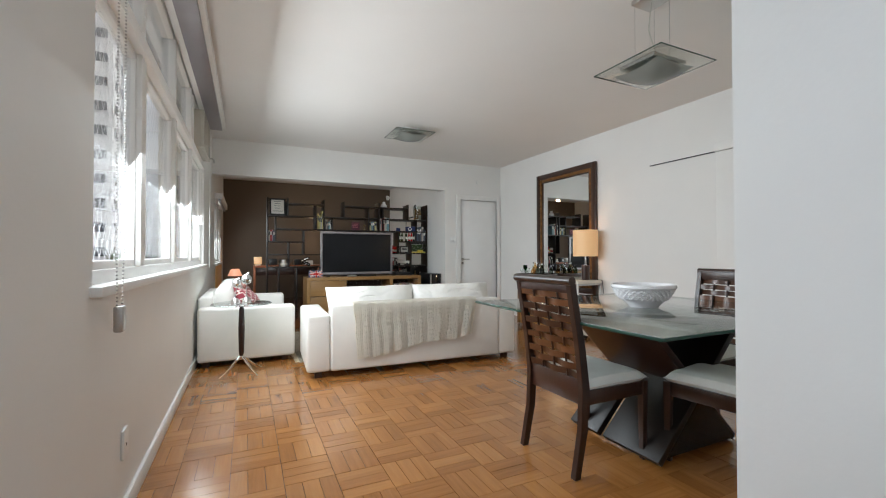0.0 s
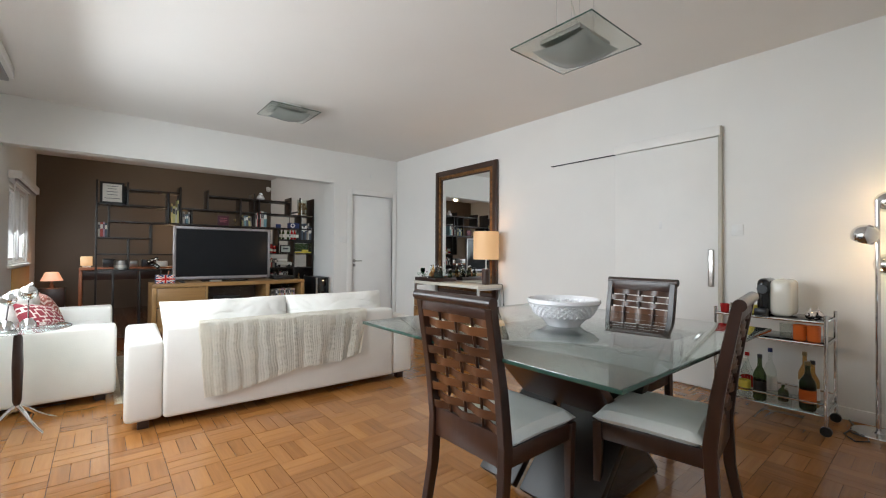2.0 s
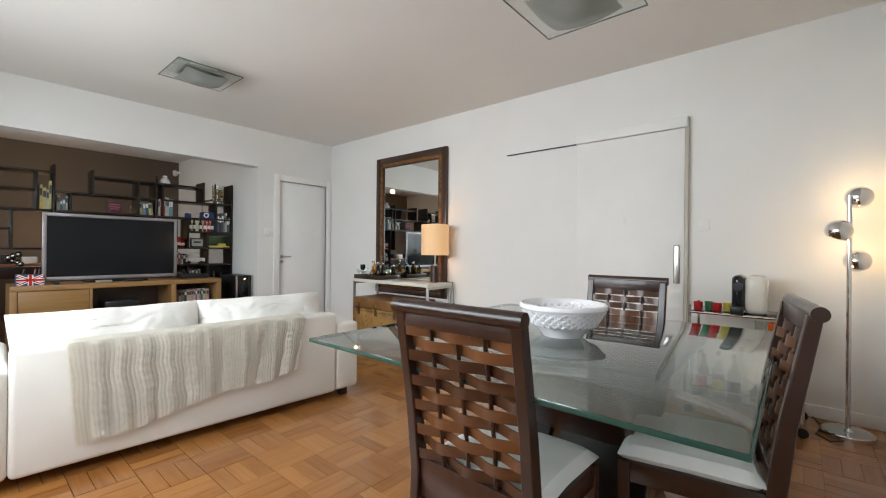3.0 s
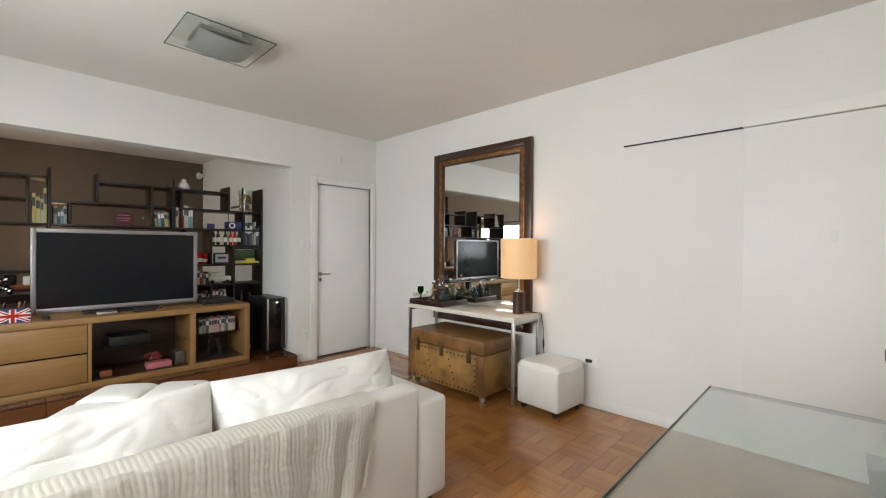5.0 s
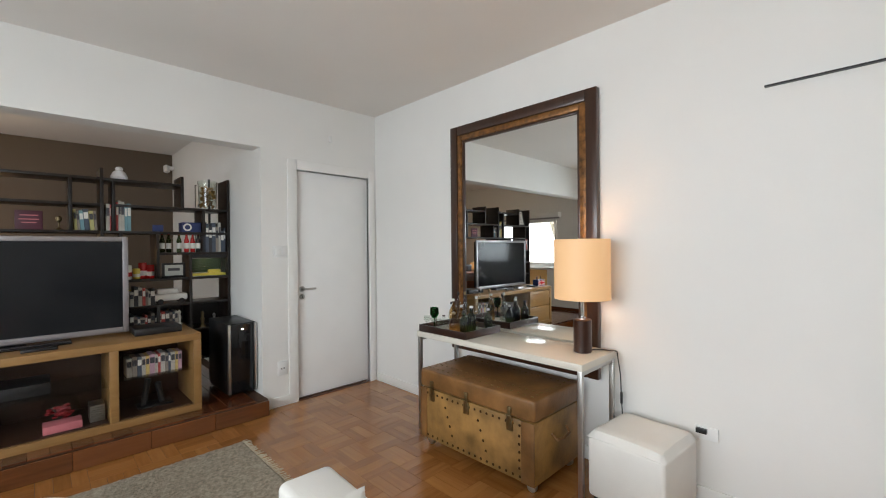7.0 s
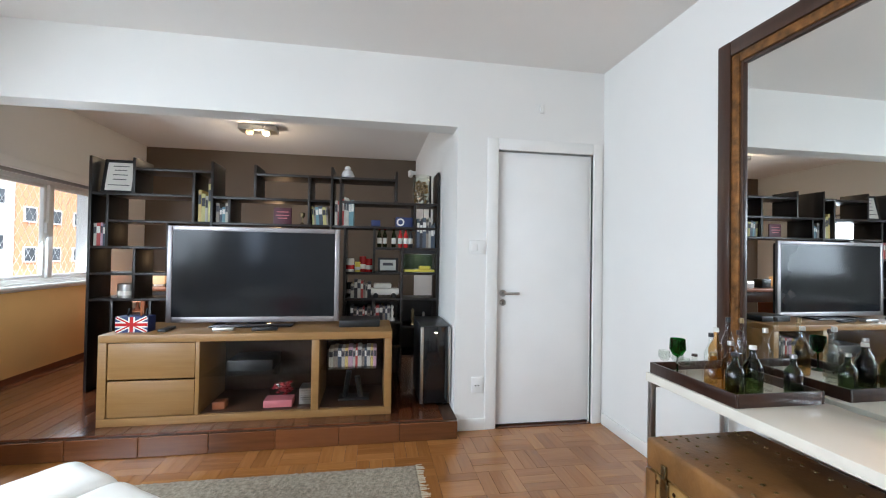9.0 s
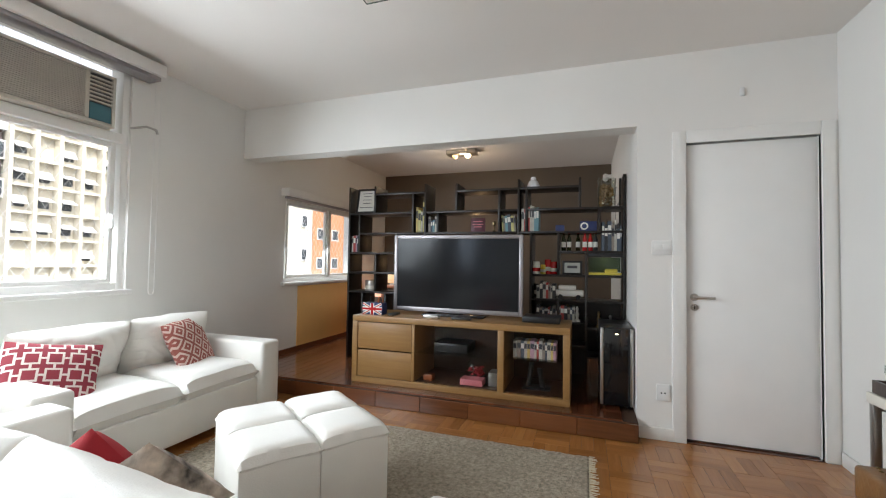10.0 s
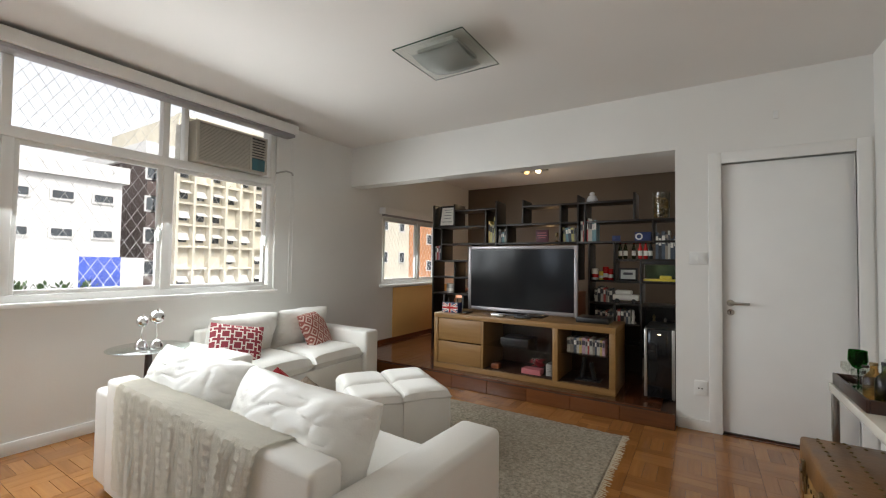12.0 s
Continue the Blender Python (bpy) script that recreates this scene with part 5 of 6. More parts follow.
dp = thing("framed_certificate", "framed white certificate leaning on the bookcase", "picture", (0.70, F + 0.07, R[4] + T + 0.001), 0)
q = Matrix.Rotation(radians(-12), 4, "X")
bm = bmesh.new()
for lo, hi in (((-0.125, 0, 0), (-0.1, 0.015, 0.295)), ((0.1, 0, 0), (0.125, 0.015, 0.295)), ((-0.1, 0, 0), (0.1, 0.015, 0.025)), ((-0.1, 0, 0.27), (0.1, 0.015, 0.295))):
    box(bm, lo, hi, 0.002, 1, q)
part("picture_frame", bm, M_BLACK, dp)
bm = bmesh.new()
box(bm, (-0.1, 0.006, 0.025), (0.1, 0.012, 0.27), 0, 1, q)
part("sheet", bm, M_PAPER, dp)
bm = bmesh.new()
for z, w in ((0.235, 0.06), (0.2, 0.045), (0.16, 0.055), (0.12, 0.05), (0.07, 0.08)):
    box(bm, (-w, 0.0045, z), (w, 0.006, z + 0.006), 0, 1, q)
part("writing", bm, M_INK, dp)
plain("storage_box", "black fabric box on the bookcase", "box", M_BLACK, (0.73, F + 0.14, R[4] + T + 0.001), (0.85, BK - 0.01, R[4] + 0.26))


def can(name, label, x, z, h, r, material, cap=None, y=F + 0.08, group=""):
    o = thing(name, label, name.split("_")[-1], (x, y, z), 0, group)
    bm = bmesh.new()
    lathe(bm, [(r * 0.85, 0), (r, 0.008), (r, h * 0.62), (r * 0.5, h * 0.82), (r * 0.42, h * 0.95)] if cap else [(r * 0.95, 0), (r, 0.004), (r, h - 0.006), (r * 0.9, h)], seg=18)
    part("body", bm, material, o)
    bm = bmesh.new()
    lathe(bm, [(r * 1.012, h * 0.2), (r * 1.012, h * 0.5)], seg=18, close=False)
    part("printed_band", bm, M_PAPER if material is not M_PAPER else M_REDGL, o)
    if cap:
        bm = bmesh.new()
        lathe(bm, [(r * 0.46, h * 0.94), (r * 0.46, h)], seg=12)
        part("cap", bm, cap, o)


ZA = R[2] + 0.03 + T + 0.0005
for x, mt in ((2.845, M_AMBER), (2.895, M_AMBER), (2.975, M_AMBER), (3.035, M_REDGL), (3.085, M_REDGL), (3.13, M_BLACK)):
    can("collectible_bottle", "small red collectible drink bottle" if mt is M_REDGL else "small dark collectible drink bottle", x, ZA, 0.17, 0.02, M_BOTGREEN if mt is M_AMBER else mt, M_REDGL, group="collectible bottles")
ZB = R[1] + 0.02 + T + 0.0005
for x, mt, h, r in ((2.59, M_PAPER, 0.12, 0.035), (2.66, M_YELLOW, 0.09, 0.03), (2.70, M_REDGL, 0.14, 0.03), (2.755, M_REDGL, 0.12, 0.03)):
    can("tin_can", "colourful printed tin on the bookcase", x, ZB, h, r, mt, group="tins on the bookcase")
for x, mt in ((2.70, M_REDGL), (2.64, M_YELLOW), (2.58, M_BLACK)):
    can("tin_can", "colourful printed tin on the bookcase", x, R[0] + T + 0.0005, 0.13, 0.025, mt, y=F + 0.2, group="tins on the bookcase")
pf2 = thing("picture_frame", "small dark frame with a pale printed card", "picture", (2.925, F + 0.04, ZB))
boxes("surround", M_BLACK, pf2, ((-0.09, 0, 0), (0.09, 0.02, 0.13)), bev=0.003)
boxes("card", M_FROST, pf2, ((-0.07, -0.001, 0.018), (0.07, 0.0, 0.112)), bev=0)
boxes("print_bar", M_INK, pf2, ((-0.045, -0.002, 0.06), (0.045, -0.001, 0.085)), bev=0)
fa = thing("fish_tank", "small fish tank with black lid and green plants", "tank", (3.21, F + 0.1, ZB))
boxes("tank_glass", M_CLEAR, fa, ((-0.145, -0.08, 0), (0.145, 0.08, 0.17)), bev=0.001)
boxes("lid", M_BLACK, fa, ((-0.15, -0.085, 0.17), (0.15, 0.085, 0.215)), bev=0.004)
boxes("gravel", M_YELLOW, fa, ((-0.14, -0.075, 0.004), (0.14, 0.075, 0.025)), bev=0.002)
boxes("backdrop_sheet", mat("tank_backdrop", (0.03, 0.06, 0.02), 0.5), fa, ((-0.14, 0.072, 0.03), (0.14, 0.076, 0.165)), bev=0)
bm = bmesh.new()
box(bm, (0.0, -0.04, 0.02), (0.11, 0.0, 0.06), 0.012)
part("ornament", bm, M_YELLOW, fa, "golden ornament")
bulb("fish_tank_light", (3.21, F + 0.1, ZB + 0.155), 0.08, (0.95, 1.0, 0.6), 0.02)
pr = thing("model_car", "white model van on the bookcase", "toy", (2.90, F + 0.08, R[0] + T + 0.0005))
boxes("car_body", M_PAPER, pr, ((-0.13, -0.05, 0.025), (0.13, 0.05, 0.085)), ((-0.1, -0.045, 0.085), (0.06, 0.045, 0.13)), bev=0.014)
for x in (-0.08, 0.08):
    for y in (-0.05, 0.05):
        bm = bmesh.new()
        rod(bm, (x, y - 0.01, 0.022), (x, y + 0.01, 0.022), 0.022, seg=14)
        part("wheel", bm, M_BLACK, pr)
jar = thing("glass_jar", "tall glass jar filled with wine corks", "jar", (3.225, F + 0.12, R[4] + T + 0.0005))
bm = bmesh.new()
lathe(bm, [(0.06, 0), (0.075, 0.02), (0.08, 0.2), (0.085, 0.27), (0.082, 0.27), (0.077, 0.2), (0.072, 0.02)], seg=24, close=False)
part("jar_glass", bm, M_CLEAR, jar)
bm = bmesh.new()
for k in range(90):
    a, r, z = rng.uniform(0, 6.28), 0.058 * rng.uniform(0.3, 1), rng.uniform(0.02, 0.21)
    d = Vector((rng.uniform(-1, 1), rng.uniform(-1, 1), rng.uniform(-1, 1))).normalized() * 0.018
    p = Vector((r * math.cos(a), r * math.sin(a), z))
    rod(bm, p - d, p + d, 0.01, seg=7)
part("cork_fill", bm, M_TRUNK, jar, "brown corks")
bm = bmesh.new()
lathe(bm, [(0.001, 0), (0.055, 0.0), (0.062, 0.03), (0.045, 0.07), (0.025, 0.085), (0.03, 0.10), (0.02, 0.115), (0.001, 0.12)], (2.55, F + 0.12, R[5] + T), seg=20)
tagged(part("ceramic_figure", bm, M_CERAM), "round white ceramic figure on the top shelf", "figurine")
plain("plaque", "small maroon plaque standing on the shelf", "plaque", mat("maroon_plaque", (0.09, 0.02, 0.035), 0.5), (1.93, F + 0.06, R[3] + T), (2.08, F + 0.075, R[3] + 0.155), 0.004)
bm = bmesh.new()
for z, w in ((0.115, 0.05), (0.085, 0.055), (0.06, 0.04)):
    box(bm, (2.005 - w, F + 0.0585, R[3] + z), (2.005 + w, F + 0.0598, R[3] + z + 0.008))
tagged(part("plaque_writing", bm, M_PINK), "pale illegible lettering on the plaque", "lettering")
bm = bmesh.new()
lathe(bm, [(0.025, 0), (0.02, 0.01), (0.004, 0.02), (0.004, 0.06), (0.018, 0.075), (0.02, 0.1), (0.008, 0.11)], (2.17, F + 0.08, R[3] + T), seg=14)
tagged(part("small_trophy", bm, M_BRASS), "small brass trophy on the shelf", "trophy")
plain("postcard", "small dark printed card on the shelf", "card", M_BLUE, (2.77, F + 0.05, R[3] + T), (2.85, F + 0.06, R[3] + 0.07), 0.001)
plain("card_box", "dark blue box with a white ring print", "box", M_BLUE, (2.99, F + 0.02, R[3] + T), (3.14, F + 0.16, R[3] + 0.10), 0.002)
bm = bmesh.new()
bmesh.ops.create_circle(bm, segments=24, radius=0.035)
bmesh.ops.transform(bm, matrix=Matrix.Translation((3.03, F + 0.018, R[3] + 0.055)) @ Matrix.Rotation(radians(90), 4, "X"), verts=bm.verts[:])
e0 = bm.edges[:]
r = bmesh.ops.extrude_edge_only(bm, edges=e0)
c0 = Vector((3.03, F + 0.018, R[3] + 0.055))
for vv in [x for x in r["geom"] if isinstance(x, bmesh.types.BMVert)]:
    vv.co = c0 + (vv.co - c0) * 0.6
tagged(part("ring_print", bm, M_PAPER), "white ring printed on a box", "print")
can("metal_bucket", "dark metal ice bucket with a pale band", 0.80, R[0] + T + 0.0005, 0.12, 0.075, M_STEEL)
bm = bmesh.new()
for k in range(7):
    a = k * 0.9
    ball(bm, (1.15 + 0.05 * math.cos(a), F + 0.1 + 0.04 * math.sin(a), R[0] + T + 0.03 + 0.018 * k), 0.03, 10)
tagged(part("chrome_sculpture", bm, M_CHROME), "shiny chrome ball sculpture", "sculpture")
for x, h, mt, lb in ((2.88, 0.16, M_BRASS, "small golden figurine on the low shelf"), (2.97, 0.14, M_PAPER, "small white figurine on the low shelf"), (3.16, 0.15, M_BRASS, "small golden figurine on the low shelf"), (3.26, 0.12, M_STEEL, "small silver figurine on the low shelf")):
    bm = bmesh.new()
    lathe(bm, [(0.03, 0), (0.028, 0.01), (0.012, 0.03), (0.018, h * 0.5), (0.01, h * 0.72), (0.016, h * 0.85), (0.004, h)], (x, F + 0.08, (0.66 if x < 3.05 else 0.62) + T), seg=12)
    tagged(part("figurine", bm, mt), lb, "figurine", "figurines")

# wine fridge
wf = thing("wine_cooler", "black wine cooler with steel side bars and glass door", "fridge", (0, 0, SZ))
boxes("case", M_BLACK, wf, ((3.15, 6.95, 0.02), (3.38, 7.45, 0.60)), bev=0.004)
boxes("glass_door", M_GLOSSB, wf, ((3.175, 6.93, 0.03), (3.355, 6.95, 0.595)), bev=0.003)
for x in (3.15, 3.357):
    boxes("door_bar", M_STEEL, wf, ((x, 6.92, 0.03), (x + 0.022, 6.948, 0.595)), bev=0.003)
boxes("display", M_LIT, wf, ((3.255, 6.9285, 0.55), (3.275, 6.9298, 0.556)), bev=0)
for x in (3.17, 3.34):
    boxes("foot", M_BLACK, wf, ((x, 6.98, 0), (x + 0.02, 7.0, 0.02)), bev=0)

# desk behind the bookcase, with its clutter
dk = thing("desk", "red-brown wooden desk behind the bookcase", "desk", (0, 0, SZ))
boxes("desktop", M_DESK, dk, ((0.35, 8.75, 0.70), (2.1, 9.40, 0.735)), bev=0.003)
for x in (0.35, 2.06):
    boxes("side_panel", M_DESK, dk, ((x, 8.77, 0), (x + 0.04, 9.38, 0.70)), bev=0.003)
boxes("apron", M_CHAIR, dk, ((0.39, 8.80, 0.55), (2.06, 8.82, 0.70)), bev=0.002)
plain("shelf_lamp", "small paper lamp cube on the desk", "lamp", M_SHADE, (0.36, 8.95, SZ + 0.76), (0.5, 9.1, SZ + 0.90), 0.006)
# added fill bulb near the back wall, belonging to no lamp
bulb("study_fill_light", (1.55, 9.5, 1.35), 2.5, (1.0, 0.6, 0.28), 0.04)
plain("lamp_base_stand", "white stand of a small lamp on the desk", "stand", M_PAPER, (0.38, 8.97, SZ + 0.735), (0.48, 9.08, SZ + 0.76), 0.002)
for k, (x, h, mt) in enumerate(((0.62, 0.13, M_BLACK), (0.9, 0.1, M_STEEL), (1.1, 0.12, M_BLACK), (1.3, 0.09, M_PAPER), (1.7, 0.16, M_BLACK))):
    plain("desk_item", "small dark office item on the desk" if mt is M_BLACK else "small pale office item on the desk", "office item", mt, (x, 8.95, SZ + 0.735), (x + 0.15, 9.1, SZ + 0.735 + h), 0.012, "things on the desk")
ln = thing("bedside_lamp", "small lit lamp with a salmon shade", "lamp", (0.03, 9.35, SZ))
boxes("pedestal", M_CHAIR, ln, ((-0.15, -0.15, 0), (0.15, 0.15, 0.42)), bev=0.004)
bm = bmesh.new()
lathe(bm, [(0.05, 0.42), (0.02, 0.46), (0.015, 0.53)], seg=16)
part("base", bm, M_CHAIR, ln)
bm = bmesh.new()
lathe(bm, [(0.13, 0.53), (0.075, 0.66)], seg=24, close=False)
part("shade", bm, M_SHADE2, ln, "salmon fabric shade")
bulb("bedside_light", (0.03, 9.35, SZ + 0.60), 1.2, (1.0, 0.5, 0.25), 0.03)
cp = thing("leaning_canvas", "white poster leaning high on the side wall", "picture", (0, 0, 0))
boxes("poster_sheet", M_PAPER, cp, ((3.375, 8.25, 1.45), (3.388, 8.75, 2.1)), bev=0.001)
boxes("poster_writing", M_INK, cp, ((3.3735, 8.33, 1.6), (3.375, 8.6, 1.66)), ((3.3735, 8.33, 1.85), (3.375, 8.66, 1.88)), bev=0)
for yy in (8.235, 8.75):
    boxes("poster_frame", M_BLACK, cp, ((3.37, yy, 1.435), (3.39, yy + 0.015, 2.115)), bev=0.001)

# motion sensors of the alarm
for nm, p, ax in (("alarm_sensor", (3.31, 9.88, 2.46), 1), ("alarm_sensor", (4.47, 0.84, 2.62), 0)):
    o = thing(nm, "small white alarm sensor on a swivel bracket", "sensor", p)
    boxes("bracket", M_WHITE, o, ((0.0, -0.02, -0.02), (0.085, 0.02, 0.03)) if True else None, bev=0.004)
    bm = bmesh.new()
    box(bm, (-0.03, -0.03, -0.06), (0.03, 0.03, 0.04), 0.012, 3, pose(0, 0, 0, -20, 15, 30))
    part("sensor_head", bm, M_WHITE, o)

# ---- bar cart ----
bt = thing("bar_cart", "chrome three-tier bar cart on casters", "cart", (0, 0, 0))
KX0, KX1, KY0, KY1 = 4.07, 4.43, 1.24, 1.84
for x in (KX0, KX1):
    for y in (KY0, KY1):
        bm = bmesh.new()
        rod(bm, (x, y, 0.06), (x, y, 0.75), 0.011, seg=12)
        part("post", bm, M_CHROME, bt)
        caster(bt, x, y, 0.06, M_BLACK)
for z, mt in ((0.12, M_CLEAR), (0.56, M_GLOSSB), (0.70, M_GLOSSB)):
    boxes("tier", mt, bt, ((KX0 + 0.008, KY0 + 0.008, z), (KX1 - 0.008, KY1 - 0.008, z + 0.008)), bev=0.001)
    for zz in (z, z + 0.07) if z < 0.3 else (z,):
        bm = bmesh.new()
        tube(bm, [(KX0, KY0, zz), (KX1, KY0, zz), (KX1, KY1, zz), (KX0, KY1, zz), (KX0, KY0, zz)], 0.008, 8)
        part("rail", bm, M_CHROME, bt)
KZ = 0.1285
for x, y, h, r, g, cap, tg, lb in ((4.12, 1.335, 0.31, 0.044, M_BOTGREEN, M_BRASS, M_ORANGE, "sparkling wine bottle with gold foil and orange label"), (4.22, 1.325, 0.30, 0.036, M_AMBER, M_BLACK, M_PAPER, "amber spirit bottle with a pale label"),
        (4.13, 1.445, 0.11, 0.03, M_CLEAR, M_STEEL, None, "small clear mixer bottle"), (4.20, 1.475, 0.12, 0.03, M_BOTGREEN, M_STEEL, None, "small dark mixer bottle"), (4.11, 1.585, 0.31, 0.038, M_BOTGREEN, M_BLACK, M_BLACK, "dark wine bottle on the lowest tier"),
        (4.24, 1.555, 0.34, 0.036, M_CLEAR, M_BLUE, M_PAPER, "clear spirit bottle with a blue cap"), (4.12, 1.675, 0.27, 0.036, M_CLEAR, M_PAPER, M_YELLOW, "clear bottle with a yellow label"), (4.22, 1.685, 0.29, 0.036, M_CLEAR, M_REDGL, M_REDGL, "bottle with a red label"),
        (4.11, 1.775, 0.31, 0.036, M_CLEAR, M_BLUE, M_REDGL, "bottle with a red label and blue cap"), (4.24, 1.775, 0.26, 0.034, M_BOTGREEN, M_BLACK, M_PAPER, "dark green bottle with a pale label"), (4.34, 1.385, 0.33, 0.036, M_AMBER, M_BRASS, M_PAPER, "amber spirit bottle with a pale label")):
    bottle(x, y, KZ, h, r, g, cap, lb, 0.38, tg, "bottles on the bar cart")
for y in (1.305, 1.375, 1.445):
    bm = bmesh.new()
    lathe(bm, [(0.03, 0), (0.034, 0.004), (0.036, 0.1), (0.033, 0.1), (0.03, 0.01)], (4.13, y, 0.5685), seg=18, close=False)
    tagged(part("tumbler", bm, M_ORANGE if y < 1.41 else M_CLEAR), "orange glass tumbler on the middle tier" if y < 1.41 else "clear glass tumbler on the middle tier", "glass", "tumblers on the bar cart")
CZ1 = 0.7085
for k, mt in enumerate((M_REDGL, M_GREENP, M_REDGL, M_YELLOW)):
    bm = bmesh.new()
    rr = 0.026
    lathe(bm, [(rr * 0.75, 0), (rr, 0.005), (rr * 1.1, 0.06), (rr, 0.06), (rr * 0.8, 0.008)], (4.12 + 0.07 * (k % 2), 1.795 - 0.055 * k, CZ1), seg=18)
    tagged(part("espresso_cup", bm, mt), ["red", "green", "red", "yellow"][k] + " espresso cup on the top tier", "cup", "coloured espresso cups")
cm = thing("coffee_machine", "cream and black capsule coffee machine", "coffee machine", (4.22, 1.505, CZ1))
bm = bmesh.new()
box(bm, (-0.10, -0.09, 0.0), (0.14, 0.03, 0.25), 0.035, 4)
part("body", bm, M_LACQ, cm, "cream plastic body")
bm = bmesh.new()
box(bm, (-0.115, 0.03, 0.0), (0.13, 0.10, 0.255), 0.035, 4)
part("front", bm, M_GLOSSB, cm, "glossy black front")
bm = bmesh.new()
rod(bm, (-0.12, 0.065, 0.18), (-0.09, 0.065, 0.18), 0.03, seg=18)
part("button", bm, M_BLACK, cm)
boxes("drip_tray", M_BLACK, cm, ((-0.17, 0.03, 0.0), (-0.1, 0.1, 0.05)), bev=0.006)
for k, (x, y) in enumerate(((4.14, 1.325), (4.22, 1.295))):
    bm = bmesh.new()
    ball(bm, (x, y, CZ1 + 0.028), 0.028, 14)
    rod(bm, (x, y, CZ1 + 0.05), (x, y, CZ1 + 0.075), 0.008, 0.004, 8)
    tube(bm, [(x - 0.026, y, CZ1 + 0.03), (x - 0.05, y, CZ1 + 0.05)], 0.005, 6)
    tagged(part("sugar_pot", bm, M_CHROME), "small chrome pot with a lid knob", "pot", "chrome pots")

# ---- floor lamp with three ball heads ----
fl = thing("floor_lamp", "chrome floor lamp with three swivelling ball shades, lit", "lamp", (4.285, 1.03, 0))
bm = bmesh.new()
lathe(bm, [(0.001, 0), (0.125, 0), (0.125, 0.028), (0.12, 0.034), (0.03, 0.036), (0.014, 0.05), (0.001, 0.05)], seg=40)
part("base", bm, M_CHROME, fl)
bm = bmesh.new()
rod(bm, (0, 0, 0.04), (0, 0, 1.47), 0.013, seg=14)
part("pole", bm, M_CHROME, fl)
for z, dx, dy, aim in ((1.46, 0.055, -0.045, (0.9, -0.2, 0.35)), (1.25, -0.06, 0.05, (0.2, 0.35, -0.9)), (1.07, 0.06, -0.04, (0.75, -0.35, 0.5))):
    bm = bmesh.new()
    a = Vector(aim).normalized()
    r = 0.067
    prof = [(r * math.sin(q), -r * math.cos(q)) for q in np.linspace(0.08, 2.2, 12)]
    prof += [(x * 0.95, y * 0.95) for x, y in prof[::-1]]
    lathe(bm, prof, seg=24, close=False)
    bmesh.ops.transform(bm, matrix=Matrix.Translation((dx, dy, z)) @ a.to_track_quat("Z", "Y").to_matrix().to_4x4(), verts=bm.verts[:])
    hd = part("ball_shade", bm, M_CHROME, fl, "chrome ball shade")
    bm = bmesh.new()
    ball(bm, (dx + a.x * 0.02, dy + a.y * 0.02, z + a.z * 0.02), 0.026, 12)
    part("light_bulb", bm, M_LIT, hd)
    bulb("floor_lamp_light", (4.285 + dx + a.x * 0.055, 1.03 + dy + a.y * 0.055, z + a.z * 0.055), 0.95, (1.0, 0.62, 0.28), 0.025)
bm = bmesh.new()
tube(bm, [(4.18, 1.045, 0.006), (4.10, 1.115, 0.006), (4.2, 1.175, 0.006), (4.4, 1.145, 0.006), (4.53, 1.185, 0.006)], 0.004, 6)
cord = part("power_cord", bm, M_BLACK, fl, "thin black cord lying on the floor")
cord.location = (-4.285, -1.03, 0)

# ---- air conditioner, blind cassettes, chains ----
ac = thing("air_conditioner", "beige window air conditioner with louvred grille", "air conditioner", (0, 0, 0))
AY0, AY1, AZ0, AZ1, AXF = 4.88, 5.575, 2.125, 2.49, -0.14
boxes("case", M_AC, ac, ((-0.5, AY0, AZ0), (AXF - 0.03, AY1, AZ1)), bev=0.004)
bm = bmesh.new()
for lo, hi in (((AXF - 0.03, AY0, AZ0), (AXF, AY0 + 0.03, AZ1)), ((AXF - 0.03, AY1 - 0.02, AZ0), (AXF, AY1, AZ1)), ((AXF - 0.03, AY0 + 0.03, AZ0), (AXF, AY1 - 0.02, AZ0 + 0.025)),
               ((AXF - 0.03, AY0 + 0.03, AZ1 - 0.02), (AXF, AY1 - 0.02, AZ1)), ((AXF - 0.03, 5.385, AZ0 + 0.025), (AXF, 5.41, AZ1 - 0.02))):
    box(bm, lo, hi, 0.003)
part("front_frame", bm, M_AC, ac)
boxes("grille_back", M_ACD, ac, ((AXF - 0.029, AY0 + 0.03, AZ0 + 0.025), (AXF - 0.02, AY1 - 0.02, AZ1 - 0.02)), bev=0)
zz = AZ0 + 0.03
while zz < AZ1 - 0.03:
    boxes("louvre", M_AC, ac, ((AXF - 0.02, AY0 + 0.03, zz), (AXF - 0.004, 5.385, zz + 0.0075)), bev=0)
    zz += 0.0125
zz = AZ0 + 0.15
while zz < AZ1 - 0.03:
    boxes("vent_louvre", M_AC, ac, ((AXF - 0.02, 5.41, zz), (AXF - 0.002, AY1 - 0.02, zz + 0.012)), bev=0)
    zz += 0.027
boxes("control_panel", mat("teal_panel", (0.05, 0.16, 0.19), 0.4), ac, ((AXF - 0.02, 5.415, AZ0 + 0.028), (AXF - 0.004, AY1 - 0.025, AZ0 + 0.14)), bev=0.002)
bm = bmesh.new()
tube(bm, [(WX + 0.01, 5.72, 2.18), (WX + 0.07, 5.80, 2.21), (WX + 0.09, 5.86, 2.20), (WX + 0.09, 5.87, 2.17)], 0.009, 8)
tagged(part("blind_hook", bm, M_STEEL), "bent steel bracket beside the window", "bracket")


